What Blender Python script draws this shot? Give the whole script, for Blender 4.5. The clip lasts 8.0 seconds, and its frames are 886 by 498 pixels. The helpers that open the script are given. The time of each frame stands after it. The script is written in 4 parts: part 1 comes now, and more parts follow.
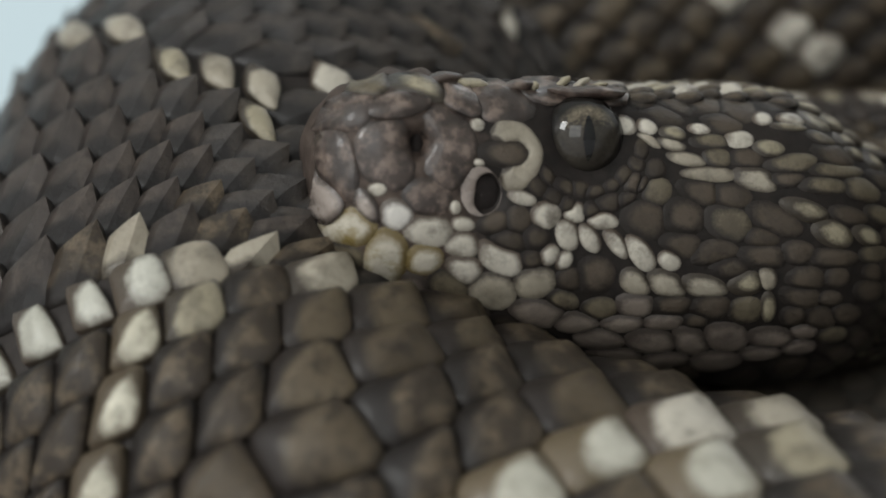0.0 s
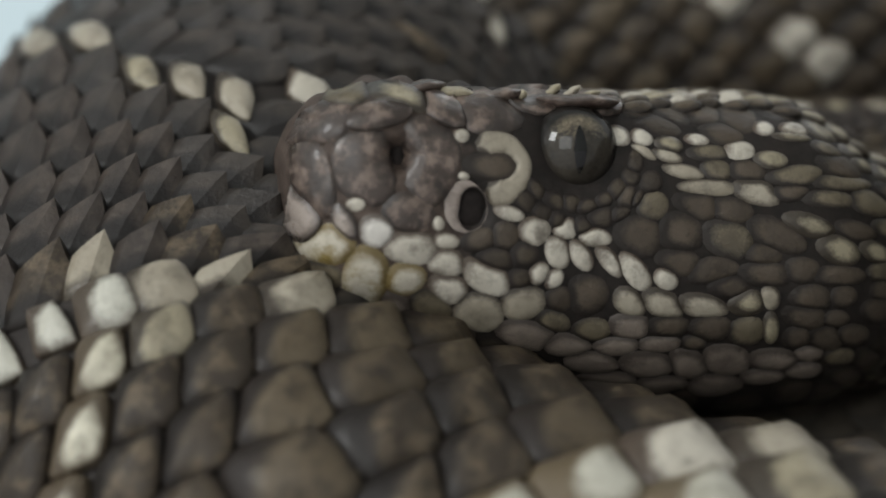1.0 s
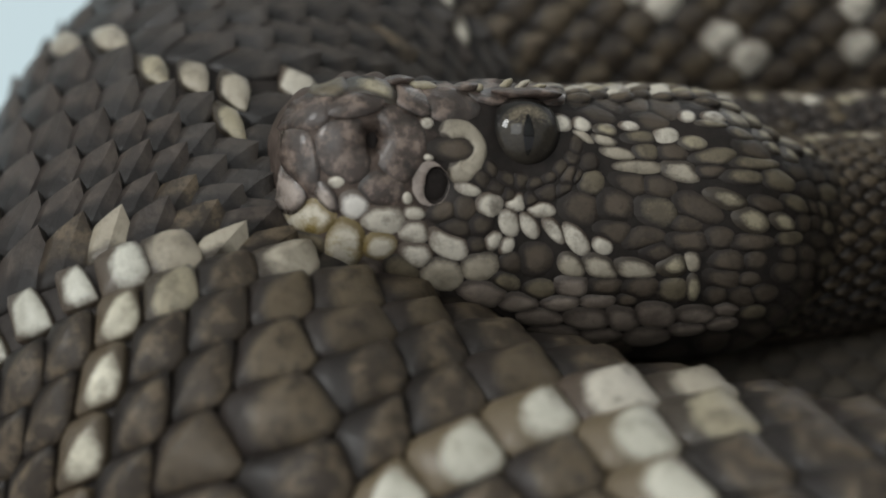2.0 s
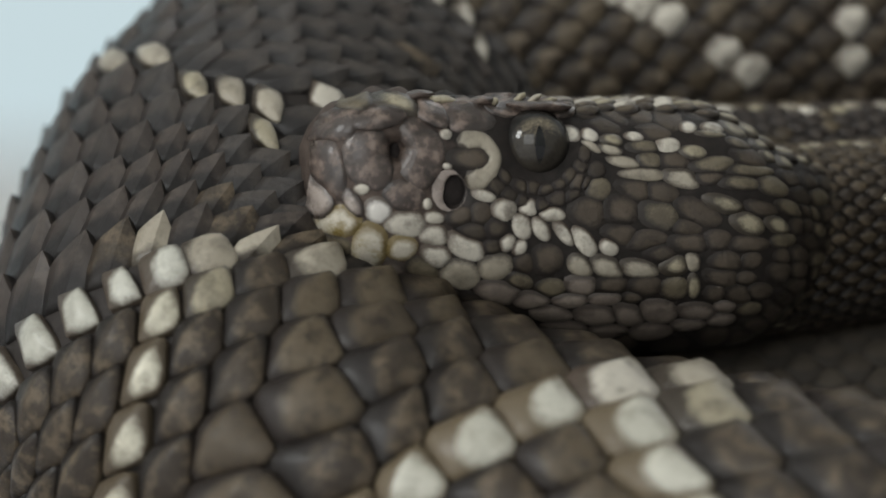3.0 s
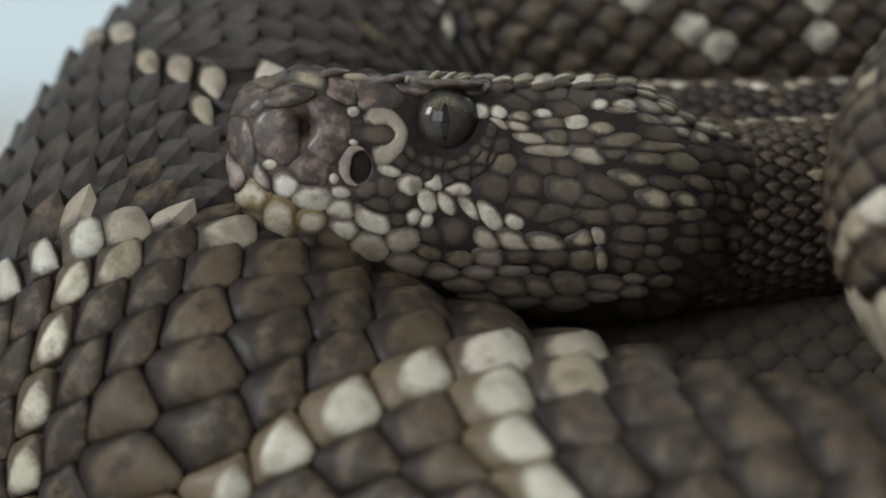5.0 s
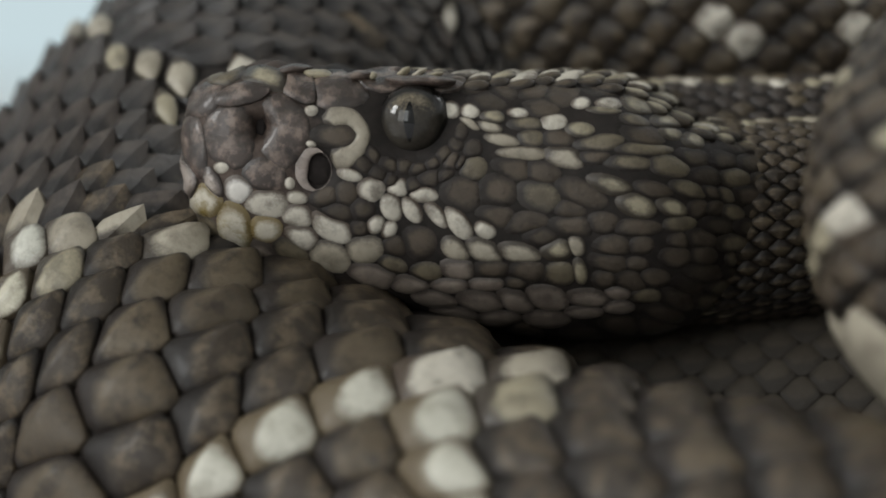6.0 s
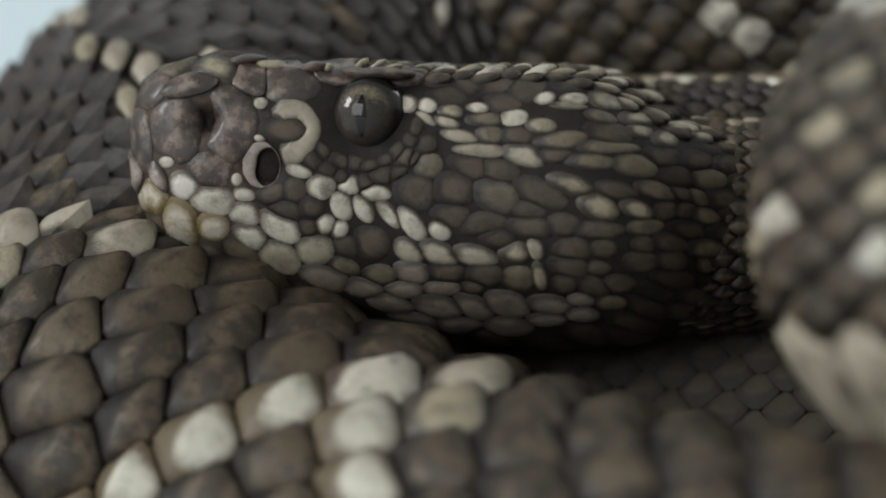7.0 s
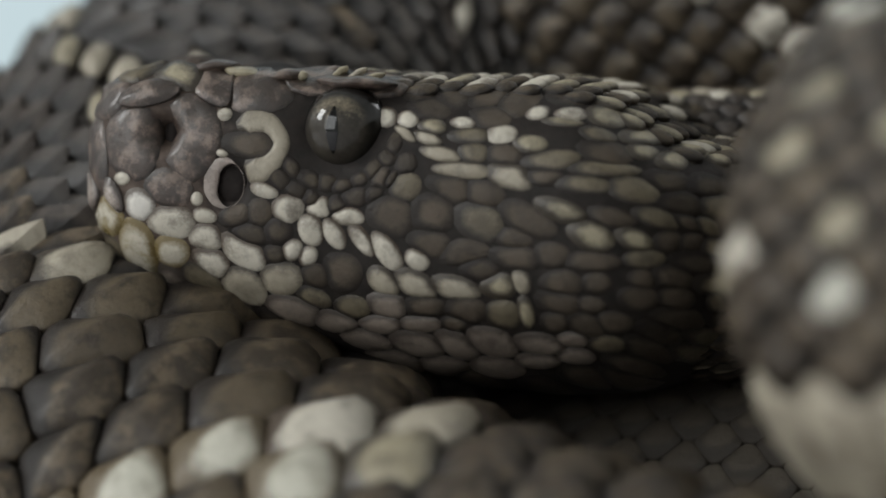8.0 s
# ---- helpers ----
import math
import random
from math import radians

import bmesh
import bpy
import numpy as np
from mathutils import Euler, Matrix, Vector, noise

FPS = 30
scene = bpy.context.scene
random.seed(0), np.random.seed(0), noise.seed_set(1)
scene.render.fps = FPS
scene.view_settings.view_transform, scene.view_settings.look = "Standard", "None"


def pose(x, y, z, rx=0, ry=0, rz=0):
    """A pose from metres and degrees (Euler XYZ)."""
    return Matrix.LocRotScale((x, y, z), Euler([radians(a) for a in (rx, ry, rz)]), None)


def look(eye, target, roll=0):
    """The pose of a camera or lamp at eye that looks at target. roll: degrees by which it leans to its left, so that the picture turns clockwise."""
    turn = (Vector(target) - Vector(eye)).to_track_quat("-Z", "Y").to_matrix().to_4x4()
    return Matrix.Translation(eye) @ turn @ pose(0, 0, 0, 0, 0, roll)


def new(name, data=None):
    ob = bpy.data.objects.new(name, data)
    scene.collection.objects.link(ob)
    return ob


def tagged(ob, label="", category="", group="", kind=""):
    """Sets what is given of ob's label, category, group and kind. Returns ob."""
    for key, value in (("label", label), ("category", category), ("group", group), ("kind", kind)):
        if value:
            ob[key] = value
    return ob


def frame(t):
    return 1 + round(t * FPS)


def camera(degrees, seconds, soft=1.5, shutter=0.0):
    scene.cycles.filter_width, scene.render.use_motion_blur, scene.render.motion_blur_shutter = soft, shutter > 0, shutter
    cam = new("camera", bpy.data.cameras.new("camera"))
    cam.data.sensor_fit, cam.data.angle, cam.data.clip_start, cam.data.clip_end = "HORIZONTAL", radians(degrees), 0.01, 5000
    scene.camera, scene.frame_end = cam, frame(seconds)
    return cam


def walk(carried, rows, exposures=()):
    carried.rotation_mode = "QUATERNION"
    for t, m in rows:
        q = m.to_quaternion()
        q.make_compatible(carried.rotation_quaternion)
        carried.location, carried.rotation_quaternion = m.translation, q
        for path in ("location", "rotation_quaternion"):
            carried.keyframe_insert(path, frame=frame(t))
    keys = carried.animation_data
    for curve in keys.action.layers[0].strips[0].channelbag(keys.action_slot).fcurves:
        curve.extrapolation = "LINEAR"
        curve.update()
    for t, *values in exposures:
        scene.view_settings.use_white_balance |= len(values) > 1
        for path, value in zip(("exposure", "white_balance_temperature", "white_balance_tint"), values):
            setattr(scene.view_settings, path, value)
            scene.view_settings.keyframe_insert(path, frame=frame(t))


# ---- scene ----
# The plan is drawn in centimetres about the near eye; put() turns it into metres over the table top.
CM, EYE_Z = 0.01, 7.4


def put(p):
    return Vector((p[0] * CM, p[1] * CM, (p[2] + EYE_Z) * CM))


cam = camera(10.00, 8.0, soft=1.8)
# seconds, eye (cm), aim (cm), roll
ROWS = [
    (0.0, (-8.04, -40.94, -0.10), (-1.218, 0.000, -0.923), 0.16),
    (0.5, (-7.47, -38.46, 0.06), (-1.211, 0.000, -0.744), 0.10),
    (1.0, (-7.42, -38.67, -0.13), (-1.082, 0.000, -0.780), -0.02),
    (1.5, (-7.04, -38.65, -0.41), (-1.052, 0.000, -0.935), -0.11),
    (1.7, (-7.67, -41.17, -0.33), (-1.089, 0.000, -0.983), -0.14),
    (2.8, (-8.11, -48.88, -0.13), (-1.028, 0.000, -1.087), -0.30),
    (3.0, (-7.95, -49.06, 0.00), (-0.966, 0.000, -1.025), -0.28),
    (3.5, (-7.18, -54.16, 0.19), (-0.819, 0.000, -0.959), -0.26),
    (4.0, (-4.84, -53.67, -0.00), (-0.640, 0.000, -1.111), -0.25),
    (4.5, (-1.23, -52.70, -0.08), (-0.221, 0.000, -1.268), -0.25),
    (5.0, (1.70, -51.24, 0.27), (-0.025, 0.000, -1.299), -0.27),
    (5.2, (3.17, -50.49, 0.25), (0.096, 0.000, -1.308), -0.42),
    (6.3, (7.84, -45.63, 0.33), (0.316, 0.000, -1.172), -0.15),
    (6.5, (8.66, -45.12, 0.36), (0.340, 0.000, -1.134), -0.15),
    (7.0, (11.19, -43.39, -0.16), (0.754, 0.000, -1.180), 0.39),
    (7.5, (12.21, -37.52, -0.14), (1.045, 0.000, -1.123), 0.77),
    (8.0, (14.06, -37.66, -0.09), (0.951, 0.000, -0.930), 1.19),
]
walk(cam, [(t, look(put(e), put(a), r)) for t, e, a, r in ROWS])
cam.data.dof.use_dof = True
cam.data.dof.aperture_fstop = 13.0

# ---- light ----
world = bpy.data.worlds.new("world")
scene.world = world
world.use_nodes = True
world.node_tree.nodes["Background"].inputs[0].default_value = (0.55, 0.65, 0.75, 1)
world.node_tree.nodes["Background"].inputs[1].default_value = 0.05
scene.view_settings.exposure = 0.08


def window_light(name, at, aim, w, h, power, colour):
    lamp = bpy.data.lights.new(name, "AREA")
    lamp.shape, lamp.size, lamp.size_y, lamp.energy, lamp.color = "RECTANGLE", w, h, power, colour
    ob = new(name, lamp)
    ob.matrix_world = look(at, aim)
    return ob


window_light("window_light_side", (-1.72, -0.75, 1.15), (0.0, 0.0, 0.1), 0.6, 0.8, 25.0, (0.962, 0.98, 0.975))
window_light("window_light_front", (-1.0, -1.92, 0.75), (0.0, 0.0, 0.1), 1.3, 1.3, 16.0, (0.952, 0.98, 0.975))
window_light("window_light_back", (1.1, 1.66, 1.75), (0.0, 0.0, 0.7), 0.9, 0.7, 6.0, (0.97, 0.98, 1.0))


# ---- materials ----
def nodes_of(name):
    m = bpy.data.materials.new(name)
    m.use_nodes = True
    t = m.node_tree
    return m, t, t.nodes, t.links, t.nodes["Principled BSDF"]


def noise_node(n, l, scale, detail=4.0, rough=0.6):
    g = n.new("ShaderNodeNewGeometry")
    k = n.new("ShaderNodeTexNoise")
    k.inputs["Scale"].default_value, k.inputs["Detail"].default_value, k.inputs["Roughness"].default_value = scale, detail, rough
    l.new(g.outputs["Position"], k.inputs["Vector"])
    return k.outputs["Fac"]


def ramp(n, l, fac, stops):
    r = n.new("ShaderNodeValToRGB")
    e = r.color_ramp.elements
    while len(e) < len(stops):
        e.new(0.5)
    for k, (p, c) in enumerate(stops):
        e[k].position, e[k].color = p, (*c, 1)
    l.new(fac, r.inputs[0])
    return r.outputs[0]


def mixed(n, l, fac, a, b, blend="MIX"):
    m = n.new("ShaderNodeMix")
    m.data_type, m.blend_type = "RGBA", blend
    for v, k in ((fac, 0), (a, 6), (b, 7)):
        if isinstance(v, (int, float)):
            m.inputs[k].default_value = v
        elif isinstance(v, tuple):
            m.inputs[k].default_value = (*v, 1)
        else:
            l.new(v, m.inputs[k])
    return m.outputs[2]


def bumped(n, l, b, height, strength, dist):
    k = n.new("ShaderNodeBump")
    k.inputs["Strength"].default_value, k.inputs["Distance"].default_value = strength, dist
    l.new(height, k.inputs["Height"])
    l.new(k.outputs[0], b.inputs["Normal"])


def maths(n, l, op, a, b):
    m = n.new("ShaderNodeMath")
    m.operation = op
    for k, v in enumerate((a, b)):
        if isinstance(v, (int, float)):
            m.inputs[k].default_value = v
        else:
            l.new(v, m.inputs[k])
    return m.outputs[0]


def scale_material(name, low, high, rim, rim_from, rough, spec=0.45, coat=0.25, mottle=0.5, stain=0.0, stain_colour=None, patch=None, patch_share=0.7):
    """Horny scale: pigment between low and high by piece, mottled, thinning out in specks into the darker rim colour of
    seams and painted base shade.
    """
    m, t, n, l, b = nodes_of(name)
    g = n.new("ShaderNodeNewGeometry")
    o = n.new("ShaderNodeObjectInfo")
    r = maths(n, l, "FRACT", maths(n, l, "ADD", g.outputs["Random Per Island"], o.outputs["Random"]), 0.0)
    big, fine, grain = noise_node(n, l, 420.0, 3.0), noise_node(n, l, 1500.0, 5.0, 0.7), noise_node(n, l, 5000.0, 4.0, 0.7)
    f = maths(n, l, "ADD", maths(n, l, "MULTIPLY", r, 0.55), maths(n, l, "MULTIPLY", big, 0.75))
    c = ramp(n, l, maths(n, l, "SUBTRACT", f, 0.12), [(0.1, low), (0.9, high)])
    c = mixed(n, l, ramp(n, l, fine, [(0.50, (0, 0, 0)), (0.78, (mottle,) * 3)]), c, rim)
    if patch:
        blot = maths(n, l, "ADD", noise_node(n, l, 520.0, 4.0, 0.65), maths(n, l, "MULTIPLY", maths(n, l, "SUBTRACT", grain, 0.5), 0.2))
        c = mixed(n, l, ramp(n, l, blot, [(0.47, (0, 0, 0)), (0.62, (patch_share,) * 3)]), c, patch)
    if stain:
        c = mixed(n, l, ramp(n, l, maths(n, l, "ADD", noise_node(n, l, 380.0, 3.0, 0.55), maths(n, l, "MULTIPLY", maths(n, l, "SUBTRACT", grain, 0.5), 0.25)), [(0.50, (0, 0, 0)), (0.68, (stain,) * 3)]), c, stain_colour or rim)
    a = n.new("ShaderNodeAttribute")
    a.attribute_name = "rim"
    e = maths(n, l, "ADD", a.outputs["Fac"], maths(n, l, "MULTIPLY", maths(n, l, "SUBTRACT", fine, 0.5), 0.35))
    e = maths(n, l, "ADD", e, maths(n, l, "MULTIPLY", maths(n, l, "SUBTRACT", grain, 0.5), 0.25))
    e = maths(n, l, "ADD", e, maths(n, l, "MULTIPLY", maths(n, l, "SUBTRACT", r, 0.5), 0.25))
    if rim_from < 1:
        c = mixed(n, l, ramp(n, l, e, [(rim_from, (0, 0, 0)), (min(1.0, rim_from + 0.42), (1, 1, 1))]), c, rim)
    l.new(c, b.inputs["Base Color"])
    l.new(maths(n, l, "ADD", maths(n, l, "MULTIPLY", big, 0.3), rough - 0.15), b.inputs["Roughness"])
    b.inputs["Specular IOR Level"].default_value = spec
    b.inputs["Coat Weight"].default_value, b.inputs["Coat Roughness"].default_value = coat, 0.16
    bumped(n, l, b, maths(n, l, "ADD", maths(n, l, "MULTIPLY", fine, 0.7), maths(n, l, "MULTIPLY", grain, 0.3)), 0.5, 0.0004)
    return m


def plain_material(name, a, b_, scale, rough, spec=0.5, bump=0.3, dist=0.0005):
    m, t, n, l, b = nodes_of(name)
    f = noise_node(n, l, scale, 5.0, 0.65)
    l.new(ramp(n, l, f, [(0.3, a), (0.7, b_)]), b.inputs["Base Color"])
    b.inputs["Roughness"].default_value, b.inputs["Specular IOR Level"].default_value = rough, spec
    bumped(n, l, b, f, bump, dist)
    return m


SKIN = plain_material("dark_skin", (0.022, 0.018, 0.016), (0.036, 0.030, 0.026), 900.0, 0.6, 0.3)
DARK = scale_material("dark_scale", (0.031, 0.024, 0.018), (0.055, 0.042, 0.029), (0.015, 0.012, 0.010), 0.48, 0.42, 0.28, 0.06, mottle=0.6, patch=(0.136, 0.104, 0.068), patch_share=0.75)
UMBER = scale_material("umber_scale", (0.031, 0.025, 0.021), (0.054, 0.043, 0.036), (0.013, 0.011, 0.010), 0.30, 0.46, 0.28, 0.04, mottle=0.6, patch=(0.092, 0.074, 0.060), patch_share=0.5)
# Dorsal blotch brown, darkened to paint in the shade of the hollow behind the snout.
SHADED_BLOTCH = scale_material("shaded_blotch_scale", (0.022, 0.018, 0.015), (0.042, 0.034, 0.028), (0.012, 0.010, 0.009), 0.30, 0.46, 0.45, 0.06, mottle=0.6, patch=(0.062, 0.050, 0.040), patch_share=0.5)
HEAD_DARK = scale_material("head_dark_scale", (0.030, 0.024, 0.019), (0.070, 0.056, 0.042), (0.020, 0.016, 0.014), 0.45, 0.50, 0.22, 0.0, patch=(0.085, 0.068, 0.047), patch_share=0.5)
OLIVE = scale_material("olive_scale", (0.063, 0.048, 0.032), (0.120, 0.093, 0.059), (0.022, 0.017, 0.014), 0.46, 0.42, 0.28, 0.06, stain=0.8)
SCUTE = scale_material("belly_scute", (0.30, 0.265, 0.20), (0.46, 0.415, 0.325), (0.075, 0.058, 0.042), 0.45, 0.4, 0.4, 0.1, mottle=0.5, stain=0.9, stain_colour=(0.10, 0.08, 0.06))
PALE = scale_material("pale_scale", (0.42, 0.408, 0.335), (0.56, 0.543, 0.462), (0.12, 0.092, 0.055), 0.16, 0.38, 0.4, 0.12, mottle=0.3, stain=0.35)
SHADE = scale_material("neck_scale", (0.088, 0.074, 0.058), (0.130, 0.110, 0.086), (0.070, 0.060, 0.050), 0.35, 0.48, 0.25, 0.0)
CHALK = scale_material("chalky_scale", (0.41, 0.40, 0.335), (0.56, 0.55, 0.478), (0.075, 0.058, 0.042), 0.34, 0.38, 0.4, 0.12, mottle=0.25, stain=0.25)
STREAK = scale_material("streaked_scale", (0.46, 0.43, 0.33), (0.62, 0.59, 0.47), (0.085, 0.065, 0.042), 0.10, 0.38, 0.4, 0.12, mottle=0.3, stain=0.4)
CREAM = scale_material("cream_scale", (0.45, 0.415, 0.345), (0.60, 0.56, 0.475), (0.075, 0.056, 0.041), 0.60, 0.38, 0.35, 0.1, mottle=0.35, stain=0.7)
BUFF = scale_material("buff_scale", (0.24, 0.210, 0.142), (0.38, 0.336, 0.235), (0.045, 0.036, 0.026), 0.36, 0.40, 0.4, 0.1, stain=0.5)
YELLOW = scale_material("yellow_scale", (0.44, 0.40, 0.32), (0.56, 0.52, 0.43), (0.15, 0.11, 0.042), 0.50, 0.28, coat=0.3, stain=0.95, stain_colour=(0.19, 0.135, 0.028))
PLATE = scale_material("snout_plate", (0.030, 0.021, 0.017), (0.084, 0.060, 0.048), (0.022, 0.017, 0.014), 0.80, 0.34, 0.45, 0.25, mottle=0.8, stain=0.7, patch=(0.24, 0.180, 0.145), patch_share=0.75)
PINK = scale_material("pit_skin", (0.24, 0.195, 0.168), (0.40, 0.345, 0.30), (0.05, 0.038, 0.032), 0.55, 0.30, 0.5, 0.3, stain=0.5)


def head_skin_material():
    """Skin between the head's plates: dark brown, flesh-brown on the snout."""
    m, t, n, l, b = nodes_of("head_skin")
    f = noise_node(n, l, 700.0, 5.0, 0.65)
    place, xyz = n.new("ShaderNodeNewGeometry"), n.new("ShaderNodeSeparateXYZ")
    l.new(place.outputs["Position"], xyz.inputs[0])
    ahead = maths(n, l, "ADD", maths(n, l, "MULTIPLY", xyz.outputs[0], -160.0), maths(n, l, "SUBTRACT", f, 1.6))
    dark = ramp(n, l, f, [(0.3, (0.013, 0.011, 0.010)), (0.7, (0.026, 0.021, 0.018))])
    fleshy = ramp(n, l, f, [(0.35, (0.045, 0.033, 0.027)), (0.7, (0.100, 0.075, 0.061))])
    l.new(mixed(n, l, ramp(n, l, ahead, [(0.25, (0, 0, 0)), (0.75, (1, 1, 1))]), dark, fleshy), b.inputs["Base Color"])
    b.inputs["Roughness"].default_value, b.inputs["Specular IOR Level"].default_value = 0.6, 0.18
    bumped(n, l, b, f, 0.4, 0.0003)
    return m


HEAD_SKIN = head_skin_material()
HEAD_BROWN = scale_material("head_brown_scale", (0.048, 0.038, 0.029), (0.094, 0.074, 0.055), (0.022, 0.018, 0.015), 0.50, 0.48, 0.25, 0.0, patch=(0.095, 0.074, 0.053), patch_share=0.5)
HEAD_OLIVE = scale_material("head_olive_scale", (0.105, 0.087, 0.058), (0.180, 0.150, 0.100), (0.026, 0.021, 0.017), 0.55, 0.42, 0.35, 0.05, stain=0.5)
DULL = scale_material("dull_cream_scale", (0.28, 0.245, 0.185), (0.40, 0.36, 0.285), (0.05, 0.04, 0.03), 0.55, 0.38, 0.35, 0.1, mottle=0.3, stain=0.4)
PALE_LIP = scale_material("white_lip_scale", (0.60, 0.57, 0.52), (0.74, 0.71, 0.65), (0.10, 0.08, 0.065), 0.55, 0.32, 0.4, 0.2, mottle=0.2, stain=0.2)
FLESH = scale_material("jaw_scale", (0.150, 0.122, 0.100), (0.240, 0.200, 0.165), (0.060, 0.048, 0.040), 0.62, 0.38, 0.4, 0.1, mottle=0.4, stain=0.5)
# Near-black, so the depth of nostril and pit is shaded by colour.
HOLE = plain_material("cavity_shade", (0.013, 0.010, 0.009), (0.024, 0.019, 0.017), 1500.0, 0.8, 0.2)


def iris_material():
    m, t, n, l, b = nodes_of("iris")
    f, g = noise_node(n, l, 2600.0, 6.0, 0.75), noise_node(n, l, 600.0, 3.0)
    c = ramp(n, l, f, [(0.3, (0.015, 0.013, 0.011)), (0.7, (0.048, 0.041, 0.032))])
    c = mixed(n, l, ramp(n, l, g, [(0.35, (0, 0, 0)), (0.7, (0.5, 0.5, 0.5))]), c, (0.055, 0.048, 0.037))
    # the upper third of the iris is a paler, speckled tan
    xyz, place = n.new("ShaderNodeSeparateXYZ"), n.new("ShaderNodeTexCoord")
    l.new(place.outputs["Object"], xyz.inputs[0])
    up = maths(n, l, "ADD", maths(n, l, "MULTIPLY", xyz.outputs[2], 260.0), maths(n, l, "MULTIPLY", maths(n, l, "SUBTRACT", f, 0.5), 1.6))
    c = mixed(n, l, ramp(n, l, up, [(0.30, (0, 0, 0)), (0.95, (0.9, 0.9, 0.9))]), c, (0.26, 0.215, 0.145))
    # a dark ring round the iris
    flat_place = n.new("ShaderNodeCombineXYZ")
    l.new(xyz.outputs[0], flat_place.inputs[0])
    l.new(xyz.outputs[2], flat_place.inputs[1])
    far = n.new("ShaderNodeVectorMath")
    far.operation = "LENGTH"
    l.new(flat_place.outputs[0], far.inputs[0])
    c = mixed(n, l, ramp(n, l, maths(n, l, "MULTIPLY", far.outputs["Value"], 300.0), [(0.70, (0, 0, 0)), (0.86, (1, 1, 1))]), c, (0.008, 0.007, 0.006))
    l.new(c, b.inputs["Base Color"])
    b.inputs["Roughness"].default_value, b.inputs["Specular IOR Level"].default_value = 0.5, 0.1
    b.inputs["Coat Weight"].default_value, b.inputs["Coat Roughness"].default_value, b.inputs["Coat IOR"].default_value = 1.0, 0.02, 1.38
    return m


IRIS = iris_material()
m_, t_, n_, l_, b_ = nodes_of("pupil")
b_.inputs["Base Color"].default_value, b_.inputs["Roughness"].default_value = (0.004, 0.004, 0.004, 1), 0.05
PUPIL = m_


def painted(name, low, high, scale, rough):
    m, t, n, l, b = nodes_of(name)
    f = maths(n, l, "ADD", maths(n, l, "MULTIPLY", noise_node(n, l, scale, 5.0), 0.6), maths(n, l, "MULTIPLY", noise_node(n, l, scale * 14, 4.0), 0.4))
    l.new(ramp(n, l, f, [(0.35, low), (0.65, high)]), b.inputs["Base Color"])
    b.inputs["Roughness"].default_value = rough
    bumped(n, l, b, f, 0.15, 0.001)
    return m


WALL = painted("wall_paint", (0.80, 0.80, 0.79), (0.85, 0.85, 0.84), 3.0, 0.75)
m_, t_, n_, l_, b_ = nodes_of("sky")
b_.inputs["Base Color"].default_value = (0, 0, 0, 1)
b_.inputs["Emission Color"].default_value, b_.inputs["Emission Strength"].default_value = (0.78, 0.95, 1.0, 1), 0.68
SKY = m_
TABLE = painted("table_laminate", (0.60, 0.585, 0.61), (0.66, 0.645, 0.67), 8.0, 0.5)
FLOOR = painted("floor_lino", (0.20, 0.19, 0.18), (0.27, 0.26, 0.24), 4.0, 0.5)
FRAME = painted("window_paint", (0.70, 0.70, 0.68), (0.78, 0.78, 0.76), 9.0, 0.4)


# ---- helpers of the build ----
def linked(name, mesh, material, parent=None, label="", smooth=True):
    ob = new(name, mesh)
    if material and not mesh.materials:
        mesh.materials.append(material)
    if smooth:
        mesh.polygons.foreach_set("use_smooth", [True] * len(mesh.polygons))
    if parent:
        ob.parent = parent
        ob.matrix_parent_inverse = parent.matrix_world.inverted()
    return tagged(ob, label)


def part(name, bm, material, parent=None, label="", smooth=True):
    me = bpy.data.meshes.new(name)
    bm.to_mesh(me)
    bm.free()
    return linked(name, me, material, parent, label, smooth)


def box(bm, lo, hi):
    v = bmesh.ops.create_cube(bm, size=1.0)["verts"]
    for p in v:
        p.co = [lo[k] + (p.co[k] + 0.5) * (hi[k] - lo[k]) for k in range(3)]
    return v


def spline(points, per):
    """Catmull-Rom through the points, per steps a span."""
    p = np.array(points, float)
    p = np.vstack([2 * p[0] - p[1], p, 2 * p[-1] - p[-2]])
    out = []
    for k in range(1, len(p) - 2):
        for t in np.arange(per) / per:
            a, b, c, d = p[k - 1 : k + 3]
            out.append(0.5 * (2 * b + (c - a) * t + (2 * a - 5 * b + 4 * c - d) * t**2 + (3 * b - a - 3 * c + d) * t**3))
    return np.array(out + [p[-2]])


def unit(v):
    return v / (np.linalg.norm(v, axis=-1, keepdims=True) + 1e-12)


